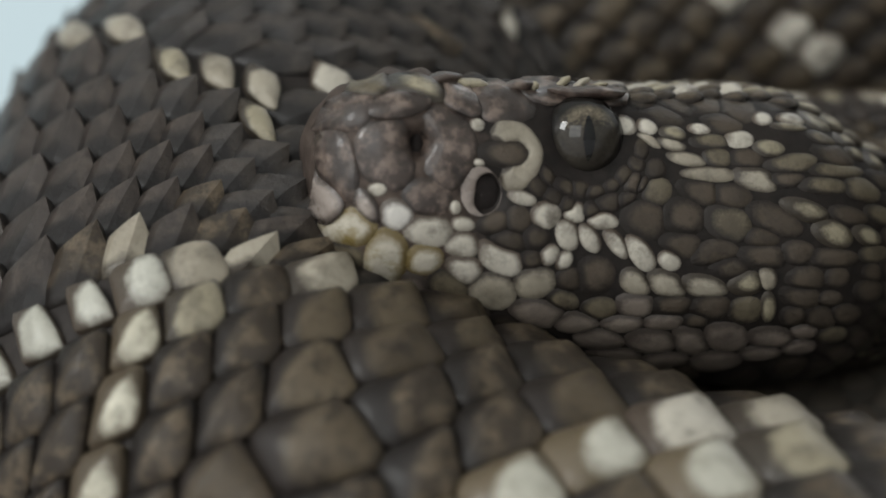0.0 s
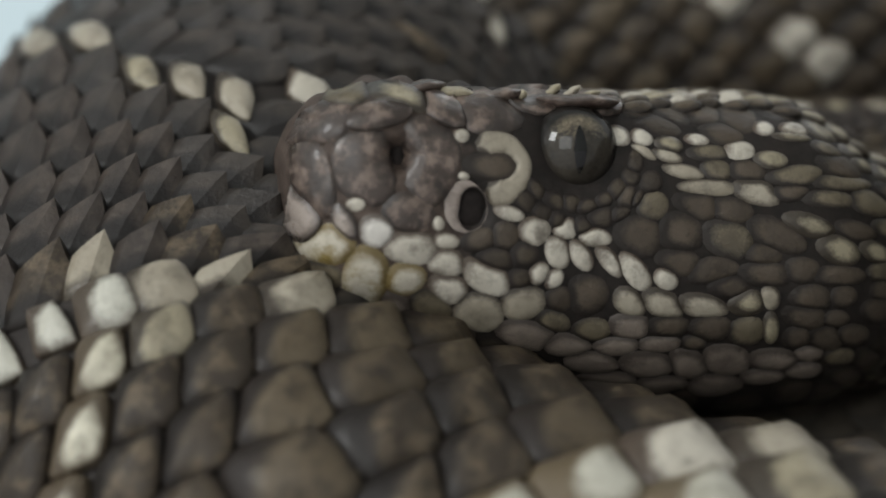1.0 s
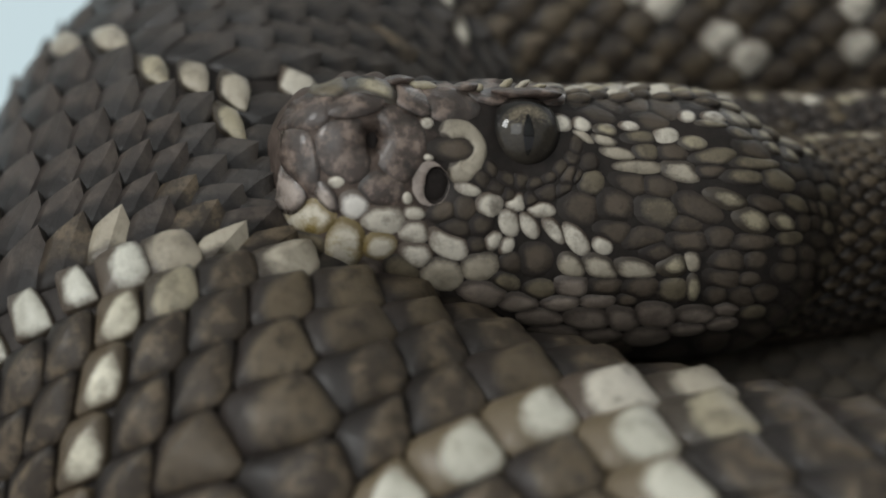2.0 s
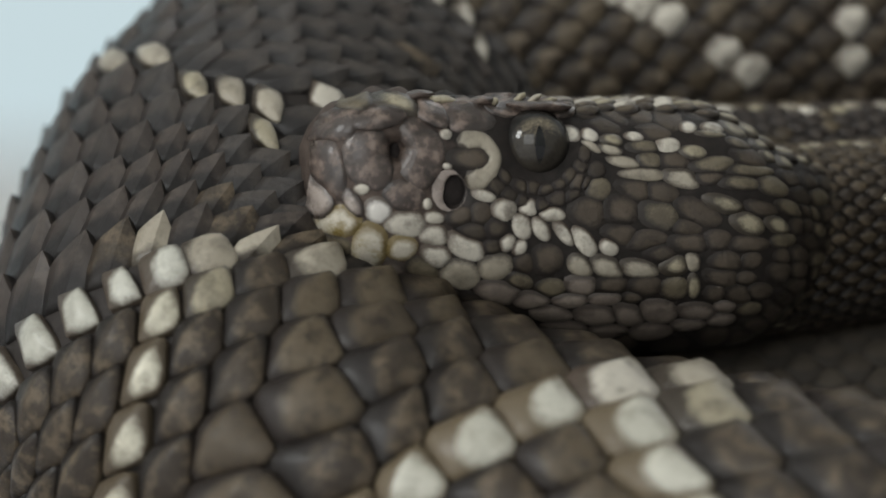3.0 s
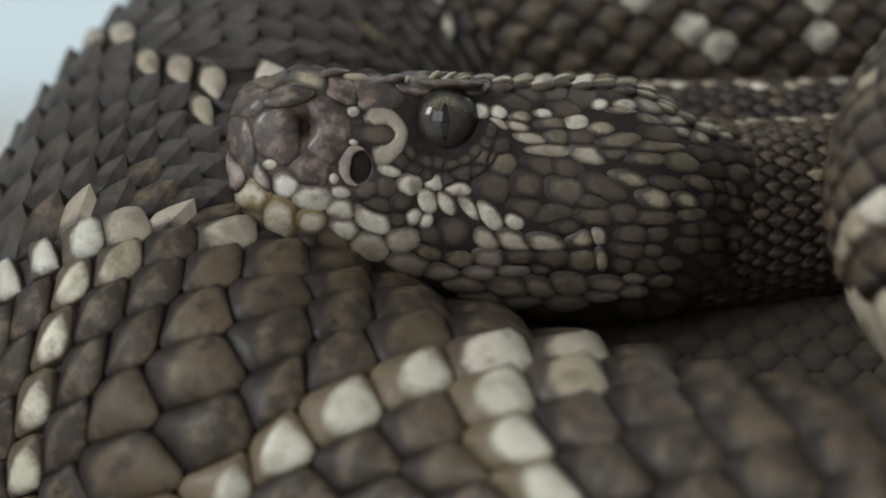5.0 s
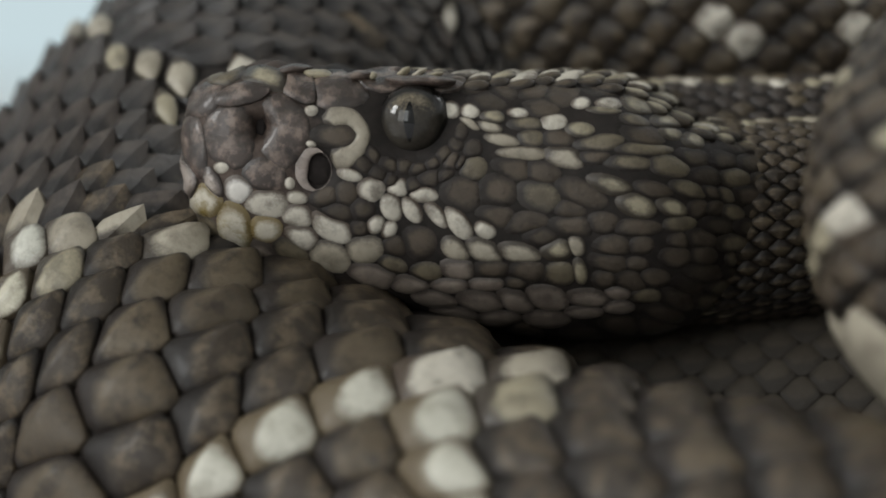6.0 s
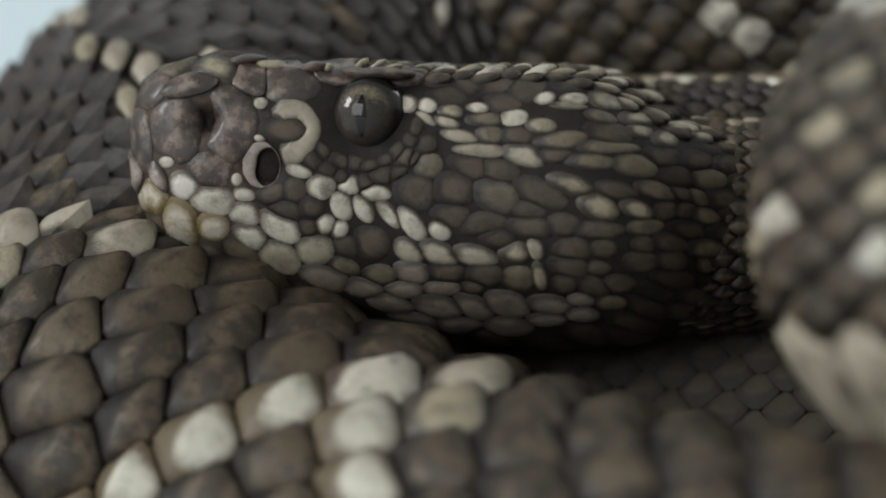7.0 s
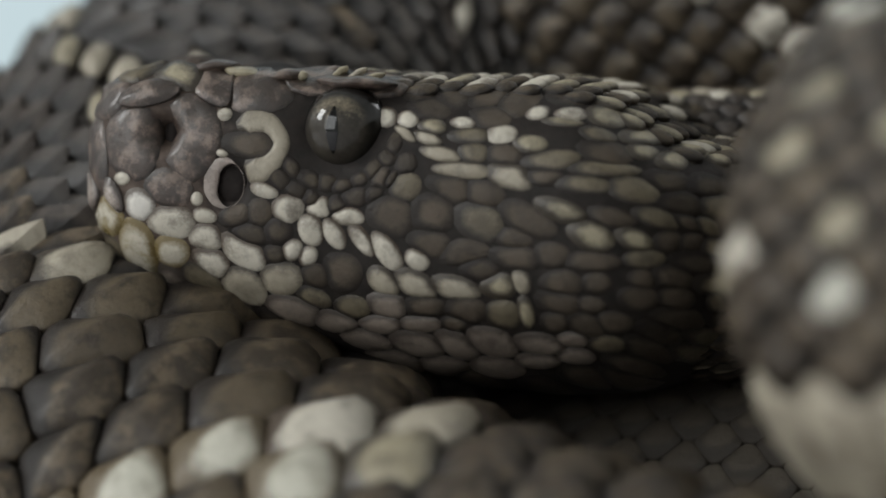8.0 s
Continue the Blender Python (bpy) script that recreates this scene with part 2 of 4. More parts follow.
# ---- the room ----
def room():
    h, w, d0, d1, th = 2.5, 1.8, -2.0, 1.75, 0.12
    floor_z = -0.74
    bm = bmesh.new()
    box(bm, (-w - th, d0 - th, floor_z - 0.1), (w + th, d1 + th, floor_z))
    tagged(part("floor", bm, FLOOR, smooth=False), "worn grey lino floor under the table", "floor", kind="structure")
    bm = bmesh.new()
    box(bm, (-w - th, d0 - th, h), (w + th, d1 + th, h + 0.1))
    tagged(part("ceiling", bm, WALL, smooth=False), "plain white painted ceiling", "ceiling", kind="structure")

    def holed(name, axis, at, out, a0, a1, hole):
        bm = bmesh.new()
        lo, hi = min(at, at + out), max(at, at + out)
        bits = [(a0, a1, floor_z, h)]
        if hole:
            b0, b1, z0, z1 = hole
            bits = [(a0, b0, floor_z, h), (b1, a1, floor_z, h), (b0, b1, floor_z, z0), (b0, b1, z1, h)]
        for p0, p1, q0, q1 in bits:
            if axis == "x":
                box(bm, (lo, p0, q0), (hi, p1, q1))
            else:
                box(bm, (p0, lo, q0), (p1, hi, q1))
        tagged(part(name, bm, WALL, smooth=False), "plain white painted wall", "wall", kind="structure")

    holed("wall_west", "x", -w, -th, d0, d1, (-1.05, -0.45, 0.75, 1.55))
    holed("wall_east", "x", w, th, d0, d1, None)
    holed("wall_south", "y", d0, -th, -w, w, (-1.65, -0.35, 0.1, 1.4))
    bm = bmesh.new()
    for a, b, z0, z1 in ((-w, -1.25, floor_z, h), (-1.25, 0.45, floor_z, 0.02), (-1.25, 0.45, 1.7, h), (0.45, 0.65, floor_z, h), (0.65, 1.55, floor_z, 1.35), (0.65, 1.55, 2.15, h), (1.55, w, floor_z, h)):
        box(bm, (a, d1, z0), (b, d1 + th, z1))
    tagged(part("wall_north", bm, WALL, smooth=False), "plain white painted wall", "wall", kind="structure")
    bm = bmesh.new()
    box(bm, (-4.0, 4.0, -1.5), (4.0, 4.02, 4.5))
    tagged(part("backdrop", bm, SKY, smooth=False), "plain pale overcast sky outside the window", "sky", kind="structure")

    def window_in(name, m, ww, hh, mullion=True):
        bm = bmesh.new()
        for a, b in (((-ww / 2, -0.03, -hh / 2), (-ww / 2 + 0.05, 0.03, hh / 2)), ((ww / 2 - 0.05, -0.03, -hh / 2), (ww / 2, 0.03, hh / 2)),
                     ((-ww / 2 + 0.05, -0.03, -hh / 2), (ww / 2 - 0.05, 0.03, -hh / 2 + 0.05)), ((-ww / 2 + 0.05, -0.03, hh / 2 - 0.05), (ww / 2 - 0.05, 0.03, hh / 2)),
                     ((-0.02, -0.025, -hh / 2 + 0.05), (0.02, 0.025, hh / 2 - 0.05))):
            if mullion or a[0] != -0.02:
                box(bm, a, b)
        ob = part(name, bm, FRAME, smooth=False)
        ob.matrix_world = m
        tagged(ob, "white painted window frame with a middle mullion", "window", kind="structure")

    window_in("window_1", pose(-w - 0.09, -0.75, 1.15, 0, 0, 90), 0.6, 0.8)
    window_in("window_3", pose(-1.0, d0 - 0.09, 0.75), 1.3, 1.3)
    window_in("window_4", pose(-0.4, d1 + 0.09, 0.86), 1.7, 1.68, False)
    window_in("window_2", pose(1.1, d1 + 0.09, 1.75), 0.9, 0.8)

    top = new("table")
    top.location = (0, 0.15, floor_z)
    bpy.context.view_layer.update()
    tagged(top, "wide table with a plain pale grey laminate top", "table")
    bm = bmesh.new()
    v = box(bm, (-0.8, -0.9, -0.03), (0.8, 1.05, 0.0))
    bmesh.ops.bevel(bm, geom=bm.edges[:], offset=0.005, segments=2, affect="EDGES")
    part("tabletop", bm, TABLE, top, smooth=False)
    for x in (-0.7, 0.7):
        for y in (-0.8, 0.95):
            bm = bmesh.new()
            box(bm, (x - 0.025, y - 0.025, floor_z), (x + 0.025, y + 0.025, -0.03))
            part("leg", bm, FRAME, top, smooth=False)


room()

# ---- the snake ----
snake = tagged(new("snake"), "brown keeled-scaled snake with cream zigzag lines, coiled on a pale table", "snake")


def scale_shape(seg, rings, power, dome, keel, lift, skirt=0.5, edge=2.4, fade=(0.0, 0.0)):
    """A unit scale: long in u (tip at +1), wide in v. Rows of u, v, height, and the faces; rim is 0 in the middle and 1 at the edge."""
    a = np.arange(seg) * 2 * np.pi / seg
    cu, sv = np.cos(a), np.sin(a)
    out = (np.abs(cu) ** power + np.abs(sv) ** power) ** (-1 / power)
    pts, rim = [(0.0, 0.0, dome + keel)], [0.0]
    for r in rings:
        for k in range(seg):
            u, v = r * out[k] * cu[k], r * out[k] * sv[k]
            ridge = keel * max(0.0, 1 - abs(v) / 0.42) * (0.55 + 0.45 * u) * (1 - 0.35 * r**3)
            pts.append((u, v, dome * (1 - r**edge) + ridge + lift * u))
            rim.append(min(1.15, max(0.0, r - fade[0] * u + fade[1] * v)))
    for k in range(seg):
        u, v = 0.97 * out[k] * cu[k], 0.97 * out[k] * sv[k]
        pts.append((u, v, -skirt + lift * u * 0.5))
        rim.append(1.0)
    faces = [(0, 1 + k, 1 + (k + 1) % seg) for k in range(seg)]
    for i in range(len(rings)):
        for k in range(seg):
            p, q = 1 + i * seg + k, 1 + i * seg + (k + 1) % seg
            faces.append((p, p + seg, q + seg, q))
    return np.array(pts), np.array(rim), faces


def rim_attribute(me, values):
    at = me.attributes.new("rim", "FLOAT", "POINT")
    at.data.foreach_set("value", values)


HEAD_SHAPE = scale_shape(14, (0.45, 0.78, 0.93, 1.0), 2.3, 0.75, 0.12, 0.25, edge=3.2, fade=(0.28, 0.0))


def joined(name, shape, rows, parent, label="", smooth=True):
    """Many scales in one mesh, a material slot for each pigment."""
    pts, rim, faces = shape
    verts, fs, slots, mats = [], [], [], []
    for k, (at, u, v, n, mat) in enumerate(rows):
        verts.append(np.outer(pts[:, 0], u) + np.outer(pts[:, 1], v) + np.outer(pts[:, 2], n) + at)
        base = k * len(pts)
        fs += [tuple(base + i for i in f) for f in faces]
        if mat not in mats:
            mats.append(mat)
        slots += [mats.index(mat)] * len(faces)
    field(name, np.concatenate(verts), fs, np.tile(rim, len(rows)).tolist(), slots, mats, parent, label, smooth)


def field(name, verts, faces, rims, slots, mats, parent, label="", smooth=True):
    """Countless small scales as one mesh of kind stuff; verts in cm."""
    me = bpy.data.meshes.new(name)
    me.from_pydata(((verts + (0, 0, EYE_Z)) * CM).tolist(), [], faces)
    rim_attribute(me, rims)
    for m in mats:
        me.materials.append(m)
    me.polygons.foreach_set("material_index", slots)
    return tagged(linked(name, me, None, parent, label, smooth), kind="stuff")


def tube(path, radii, per=14):
    """Centres, along, up, side, radius and arc length of a coil."""
    c, r = spline(path, per), spline([(q, 0, 0) for q in radii], per)[:, 0]
    t = unit(np.gradient(c, axis=0))
    ref = np.array([0.0, 0.0, 1.0])
    up = unit(ref - (t @ ref)[:, None] * t)
    side = np.cross(t, up)
    s = np.r_[0, np.cumsum(np.linalg.norm(np.diff(c, axis=0), axis=1))]
    return c, t, up, side, r, s


def outline(sharp, cut, slim=0.0):
    """A cell of the scale lattice with rounded corners, between a blunt six-sided scale and a sharp one whose free edge rises to a tip. Rows of steps across and along the body."""
    blunt = np.array([(0.42, 0.58), (0.58, 0.42), (0.42, -0.42), (0.0, -0.52), (-0.42, -0.58), (-0.58, -0.42), (-0.42, 0.42), (0.0, 0.5)])
    keen = np.array([(0.52, 0.54), (0.62, 0.16), (0.58, -0.38), (0.28, -0.70), (-0.46, -0.46), (-0.62, -0.36), (-0.56, 0.42), (0.0, 0.5)])
    ring = blunt + sharp * (keen - blunt)
    ring = ring + slim * (np.array([(0.55, 0.46), (0.42, 0.12), (0.26, -0.28), (0.16, -0.50), (-0.40, -0.60), (-0.46, -0.44), (-0.34, 0.30), (0.1, 0.42)]) - ring)
    cut -= 0.08 * slim
    step = np.roll(ring, -1, 0) - ring
    return np.stack([ring + cut * step, ring + (1 - cut) * step], 1).reshape(-1, 2)


def keeled_scale():
    """A low roof-shaped scale leaning over the row behind it: a broad flank, a sharp keel that rises to the tip, and a
    short steep flank. Steps across and along, height, share of seam and painted base shade, faces and the keel's edges.
    """
    ps, qs = (0.0, 0.2, 0.42, 0.6, 0.74, 0.88, 1.0), (0.0, 0.2, 0.45, 0.7, 0.9, 1.0)
    flat = np.linalg.inv(np.array([[66.0, 30.0], [-6.0, 45.0]]))
    pts, high, seam = [], [], []
    for q in qs:
        left = np.array((-46 + 14 * q**2, 30 - 40 * q))
        keel = np.array((-10 + 37 * q, 30 - 58 * q))
        right = np.array((12 + 42 * q - 14 * q**3, 30 - 34 * q))
        for p in ps:
            k = p / 0.6 if p <= 0.6 else (p - 0.6) / 0.4
            at = left + k * (keel - left) if p <= 0.6 else keel + k * (right - keel)
            pts.append(flat @ at)
            crest = -0.02 + 0.15 * q
            low = -0.04 + 0.08 * q if p <= 0.6 else -0.06 + 0.04 * q
            far = 1 - k if p <= 0.6 else k
            high.append(low + (crest - low) * (1 - far) ** (0.85 if p <= 0.6 else 1.2))
            # Dark towards the base: the overlapping tip's shadow put into the colour, plus seam edges.
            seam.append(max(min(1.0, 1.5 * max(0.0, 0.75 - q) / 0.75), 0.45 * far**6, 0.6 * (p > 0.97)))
    n, m = len(ps), len(qs)
    faces = [(a * n + b, a * n + b + 1, (a + 1) * n + b + 1, (a + 1) * n + b) for a in range(m - 1) for b in range(n - 1)]
    border = [b for b in range(n)] + [a * n + n - 1 for a in range(1, m)] + [(m - 1) * n + b for b in range(n - 2, -1, -1)] + [a * n for a in range(m - 2, 0, -1)]
    for k, b in enumerate(border):
        pts.append(pts[b] * 1.02)
        high.append(high[b] - 0.12)
        seam.append(1.1)
        faces.append((border[(k + 1) % len(border)], b, m * n + k, m * n + (k + 1) % len(border)))
    keel = [a * n + 3 for a in range(m)]
    tip = [(m - 1) * n + b for b in range(n)]
    return np.array(pts), np.array(high), np.array(seam), [f[::-1] for f in faces], set(zip(keel, keel[1:])) | set(zip(tip, tip[1:]))


KEELED = keeled_scale()


def creased(me, pairs):
    """Keep the listed edges sharp under smooth shading."""
    wanted = {tuple(sorted(q)) for q in pairs}
    data = me.attributes.new("sharp_edge", "BOOLEAN", "EDGE").data
    for e in me.edges:
        if tuple(sorted(e.vertices)) in wanted:
            data[e.index].value = True


def coil(name, path, radii, lattice, tones, marks=None, spots=(), sharp=lambda i, j: 0.0, near=None, flat=0.94, label="", fine=True, span=(-3.3, 2.98), reach=(-60, 61), relief=1.0, belly=None, narrow=None):
    """A stretch of the body: a dark skin and its overlapping keeled scales. lattice gives arc length and turn of the cell (i, j); marks and spots name pale ones."""
    c, t, up, side, r, s = tube(path, radii)

    def surface(si, th):
        f = [np.stack([np.interp(si, s, a[:, k]) for k in range(3)], -1) for a in (c, up, side)]
        out = np.cos(th)[..., None] * f[1] * flat + np.sin(th)[..., None] * f[2]
        return f[0] + np.interp(si, s, r)[..., None] * out, unit(out)

    ring = 48
    th = np.arange(ring) * 2 * np.pi / ring
    grid = np.array([c[i] + 0.965 * r[i] * (np.cos(th)[:, None] * up[i] * flat + np.sin(th)[:, None] * side[i]) for i in range(len(c))])
    faces = [(i * ring + k, i * ring + (k + 1) % ring, (i + 1) * ring + (k + 1) % ring, (i + 1) * ring + k) for i in range(len(c) - 1) for k in range(ring)]
    faces += [tuple(range(ring))[::-1], tuple((len(c) - 1) * ring + k for k in range(ring))]
    me = bpy.data.meshes.new(name)
    me.from_pydata(((grid.reshape(-1, 3) + (0, 0, EYE_Z)) * CM).tolist(), [], faces)
    skin = linked(name, me, SKIN, snake, label)

    ii, jj = (q.ravel().astype(float) for q in np.meshgrid(np.arange(*reach), np.arange(*reach), indexing="ij"))
    si, tt = lattice(ii, jj, s, r)
    keep = (si > 0.12) & (si < s[-1] - 0.12) & (tt > span[0]) & (tt < span[1])
    ii, jj, si, tt = ii[keep], jj[keep], si[keep], tt[keep]
    mid, _ = surface(si, tt)
    if belly:
        keep = tt > belly[0]
        ii, jj, mid = ii[keep], jj[keep], mid[keep]
        for k in range(int((s[-1] - 1) / belly[2])):
            u, v = (q.ravel() for q in np.meshgrid(np.linspace(-0.5, 0.62, 9), np.linspace(0, 1, 25), indexing="ij"))
            p, n = surface(0.5 + (k + 0.5 + u) * belly[2], belly[0] + 0.05 + (belly[1] - belly[0]) * v)
            end = np.minimum(1, np.minimum(v, 1 - v) * 16)
            h = (0.02 + 0.09 * (1 - (2 * np.abs(u - 0.06)) ** 4) + 0.05 * u) * end - 0.05
            me = bpy.data.meshes.new("belly_scute")
            me.from_pydata(((p + n * h[:, None] - p[0]) * CM).tolist(), [], [(a * 25 + b, a * 25 + b + 1, a * 25 + b + 26, a * 25 + b + 25) for a in range(8) for b in range(24)])
            rim_attribute(me, np.clip(0.9 * np.abs(2 * u - 0.12) ** 3 + 0.3 * (1 - end), 0, 1.1).tolist())
            linked("belly_scute", me, SCUTE, skin, "cream belly scute").location = put(p[0])
    rng = random.Random(name)
    chosen_marks = {}
    for q, mat in spots:
        d = np.linalg.norm(mid - np.array(q), axis=1)
        if d.min() < 0.6:
            chosen_marks[int(d.argmin())] = mat
    order = np.argsort(np.linalg.norm(mid - np.array(near), axis=1))[:300] if near else []
    singles = set(int(k) for k in order)
    rings = (0.4, 0.72, 0.9, 0.97, 1.0) if fine else (0.55, 0.9, 1.0)
    verts, fs, rims, slots, mats, base, creases = [], [], [], [], [], 0, []

    def place(k, p, tri, rim, keel=()):
        nonlocal base, rims, fs, slots, creases
        mat = chosen_marks.get(k) or (marks or {}).get((int(ii[k]), int(jj[k]))) or tones(ii[k], jj[k], mid[k], rng)
        if k in singles:
            at = p[0]
            me = bpy.data.meshes.new("body_scale")
            me.from_pydata(((p - at) * CM).tolist(), [], tri)
            rim_attribute(me, rim.tolist())
            creased(me, keel)
            ob = linked("scale", me, mat, skin)
            ob.location = put(at)
            return
        verts.append(p)
        fs += [tuple(base + q for q in f) for f in tri]
        creases += [(base + a, base + b) for a, b in keel]
        base += len(p)
        rims += rim.tolist()
        if mat not in mats:
            mats.append(mat)
        slots += [mats.index(mat)] * len(tri)

    for k in range(len(ii)):
        sh = sharp(ii[k], jj[k])
        pale = k in chosen_marks or (marks or {}).get((int(ii[k]), int(jj[k])))
        pad = pale and sh > 0.6 and jj[k] < -3.5
        if pad:
            sh = 0.0
        if sh > 0.6 and fine:
            off, high, seam, tri, keel = KEELED
            grow = rng.uniform(0.90, 1.0) * (0.86 if pale else 1.0)
            ps, pt = lattice(ii[k] + off[:, 0] * grow, jj[k] + off[:, 1] * grow, s, r)
            p, n = surface(ps, pt)
            lift = min(1.0, 1.15 * np.linalg.norm(p[24] - p[3]) / 0.25) * rng.uniform(0.8, 1.2)
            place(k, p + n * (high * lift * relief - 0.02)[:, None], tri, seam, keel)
            continue
        edge = outline(sh, 0.30 if pad else 0.17 - 0.07 * sh, narrow(ii[k], jj[k]) if narrow else 0.0)
        seg = len(edge)
        grow = rng.uniform(0.98, 1.01) + 0.04 * sh - (0.10 if narrow and narrow(ii[k], jj[k]) == 1 else 0.0) - (0.20 if pad else 0.0)
        off = np.vstack([[(0.0, 0.0)], *(edge * grow * q for q in rings), edge * grow * 1.015])
        rr = np.r_[0, np.repeat(rings, seg), np.ones(seg)]
        a = (1 - sh) * (off[:, 0] - off[:, 1]) - 2 * sh * np.maximum(off[:, 1], -0.52)
        b = (1 - sh) * (off[:, 0] + off[:, 1]) + sh * np.where(off[:, 0] < 0.20 - 0.2 * off[:, 1], 1.25, 3.0) * (off[:, 0] - 0.20 + 0.2 * off[:, 1])
        ps, pt = lattice(ii[k] + off[:, 0], jj[k] + off[:, 1], s, r)
        p, n = surface(ps, pt)
        size = relief * np.sqrt(np.linalg.norm(np.cross(p[1] - p[1 + seg // 2], p[1 + seg // 4] - p[1 + 3 * seg // 4]))) / 0.3
        lean, tilt = rng.uniform(-0.025, 0.025) * (1 - 0.7 * sh), rng.uniform(0.85, 1.2)
        dome = (0.055 - 0.03 * sh) * (1 - rr**6) + (0.030 - 0.02 * sh) * (1 - rr**2)
        keel = (0.085 + 0.115 * sh) * np.clip(1 - np.abs(b) / (0.55 + 0.37 * sh), 0, 1) * np.clip(0.55 + 0.50 * a, 0, 1) * (1 - (0.8 - 0.5 * sh) * rr**4)
        h = (dome + keel + (0.025 + 0.085 * sh) * tilt * a + lean * b) * size
        h[-seg:] -= (0.10 + 0.03 * sh) * size
        p = p + n * h[:, None]
        # Brown margins of blunt scales; on sharp ones a painted shadow at the base.
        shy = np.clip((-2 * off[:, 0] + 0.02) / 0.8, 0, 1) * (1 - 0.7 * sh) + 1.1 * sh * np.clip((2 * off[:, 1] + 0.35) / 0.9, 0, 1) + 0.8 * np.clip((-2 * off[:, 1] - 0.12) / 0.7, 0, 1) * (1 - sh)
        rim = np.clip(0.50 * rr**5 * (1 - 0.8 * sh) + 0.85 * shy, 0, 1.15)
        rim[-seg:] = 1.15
        tri = [(0, 1 + q, 1 + (q + 1) % seg) for q in range(seg)]
        for m in range(len(rings)):
            tri += [(1 + m * seg + q, 1 + (m + 1) * seg + q, 1 + (m + 1) * seg + (q + 1) % seg, 1 + m * seg + (q + 1) % seg) for q in range(seg)]
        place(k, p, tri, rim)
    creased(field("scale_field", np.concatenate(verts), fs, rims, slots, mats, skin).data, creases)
    return skin


def body_lattice(i, j, s, r):
    """Arc length and turn of a cell of the large front coil: a smooth quartic over the open face, carried on evenly beyond it."""
    cj = np.clip(j, -7.0, 9.0)
    low = np.clip((cj + 2) / 6, 0, 1)
    most = 4.5 + 3.5 * low
    ci = np.clip(i, -5.0, most)
    x, y = ci / 5, cj / 5
    powers = [(a, b) for a in range(5) for b in range(5 - a)]
    lengths = (15.091, -1.55, 0.601, 0.088, -0.009, -0.156, -0.579, -1.12, -0.142, -0.087, -0.309, 0.517, -0.351, 0.277, -0.085)
    turns = (-0.618, -1.022, -0.675, 0.199, 0.135, 0.818, 0.393, 0.232, -0.251, -0.078, 0.25, -0.103, 0.141, -0.107, -0.001)
    along, across = (sum(k * x**a * y**b for k, (a, b) in zip(some, powers)) for some in (lengths, turns))
    right, left, down, above = np.maximum(i - most, 0), np.minimum(i + 5, 0), np.maximum(j - 9, 0), np.minimum(j + 7, 0)
    return along - (0.08 + 0.47 * low) * right - 0.10 * left - 0.50 * down - 0.28 * above, across + 0.19 * right + 0.19 * left - 0.27 * down + 0.04 * above


def even_lattice(step, across, tail=1):
    """Cells in even staggered files; step along the body and width across it in cm."""

    def cells(i, j, s, r):
        m = 2 * round(np.pi * r.mean() / across)
        return s[-1] / 2 + tail * (i - j) * step / 2, (i + j) * np.pi / m

    return cells


def body_tones(i, j, p, rng):
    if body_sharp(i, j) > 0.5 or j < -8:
        # Cells of the hollow and far bend, where shade is put into the pigment.
        in_shade = j < -7 or i > 2 or (i > 0 and j < -4)
        return SHADED_BLOTCH if in_shade and rng.random() < 0.85 else OLIVE if rng.random() < 0.04 else DARK if rng.random() < 0.15 else UMBER
    if p[0] > 0.9:
        return BUFF if rng.random() < 0.02 else OLIVE if rng.random() < 0.30 else DARK
    # Crest below the chin: olive-brown, and made paler in place of light from above.
    return OLIVE if rng.random() < (0.75 if 2 < i < 8 and j < 4 else 0.42 if i > 1.5 else 0.10) else DARK


def body_sharp(i, j):
    return min(1.0, max(0.0, (0.6 - j + 0.55 * max(0.0, i - 1.0)) / 1.8)) if i < 12 and j < 7 else 0.0


def body_slim(i, j):
    """The pale line along the flank is of narrow slanting scales."""
    return 1.0 if j == 0 and i < 0 else 0.5 if i == 0 and j > 0 else 0.0


BODY_MARKS = {(3, 6): PALE, (4, 6): PALE, (5, 6): PALE, (6, 6): PALE, (7, 7): PALE, (7, 8): PALE, (7, 9): PALE, (2, 6): PALE, (7, 6): CREAM, (8, 6): DULL,
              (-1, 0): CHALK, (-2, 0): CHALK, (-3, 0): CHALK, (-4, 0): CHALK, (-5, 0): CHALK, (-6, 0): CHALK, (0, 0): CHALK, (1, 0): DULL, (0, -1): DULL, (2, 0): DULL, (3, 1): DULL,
              (0, 1): STREAK, (0, 2): STREAK, (0, 3): STREAK, (0, 4): STREAK, (0, 5): STREAK, (0, 6): STREAK, (1, 1): BUFF,
              (3, 3): OLIVE, (3, 4): OLIVE, (2, 4): OLIVE, (4, 3): OLIVE, (6, 7): OLIVE, (2, 5): OLIVE, (4, 4): DARK, (4, 5): DARK, (2, 3): DARK, (2, 2): DARK, (1, 2): DARK, (1, 3): DARK}
BODY_SPOTS = [((-0.37, 3.6, 1.76), CREAM), ((-0.24, 3.5, 1.33), CREAM), ((-0.20, 3.4, 0.91), CREAM), ((-3.88, 3.41, 0.90), DULL), ((-3.50, 3.07, 1.05), DULL), ((-2.90, 1.98, 0.63), DULL), ((-2.39, 1.78, 0.51), DULL), ((-3.30, 2.34, 0.75), BUFF), ((-2.56, 1.27, 0.06), BUFF), ((-1.97, 1.75, 0.43), CREAM),
              ((-2.61, 0.02, -1.00), DULL), ((-2.32, 0.02, -1.03), DULL)]
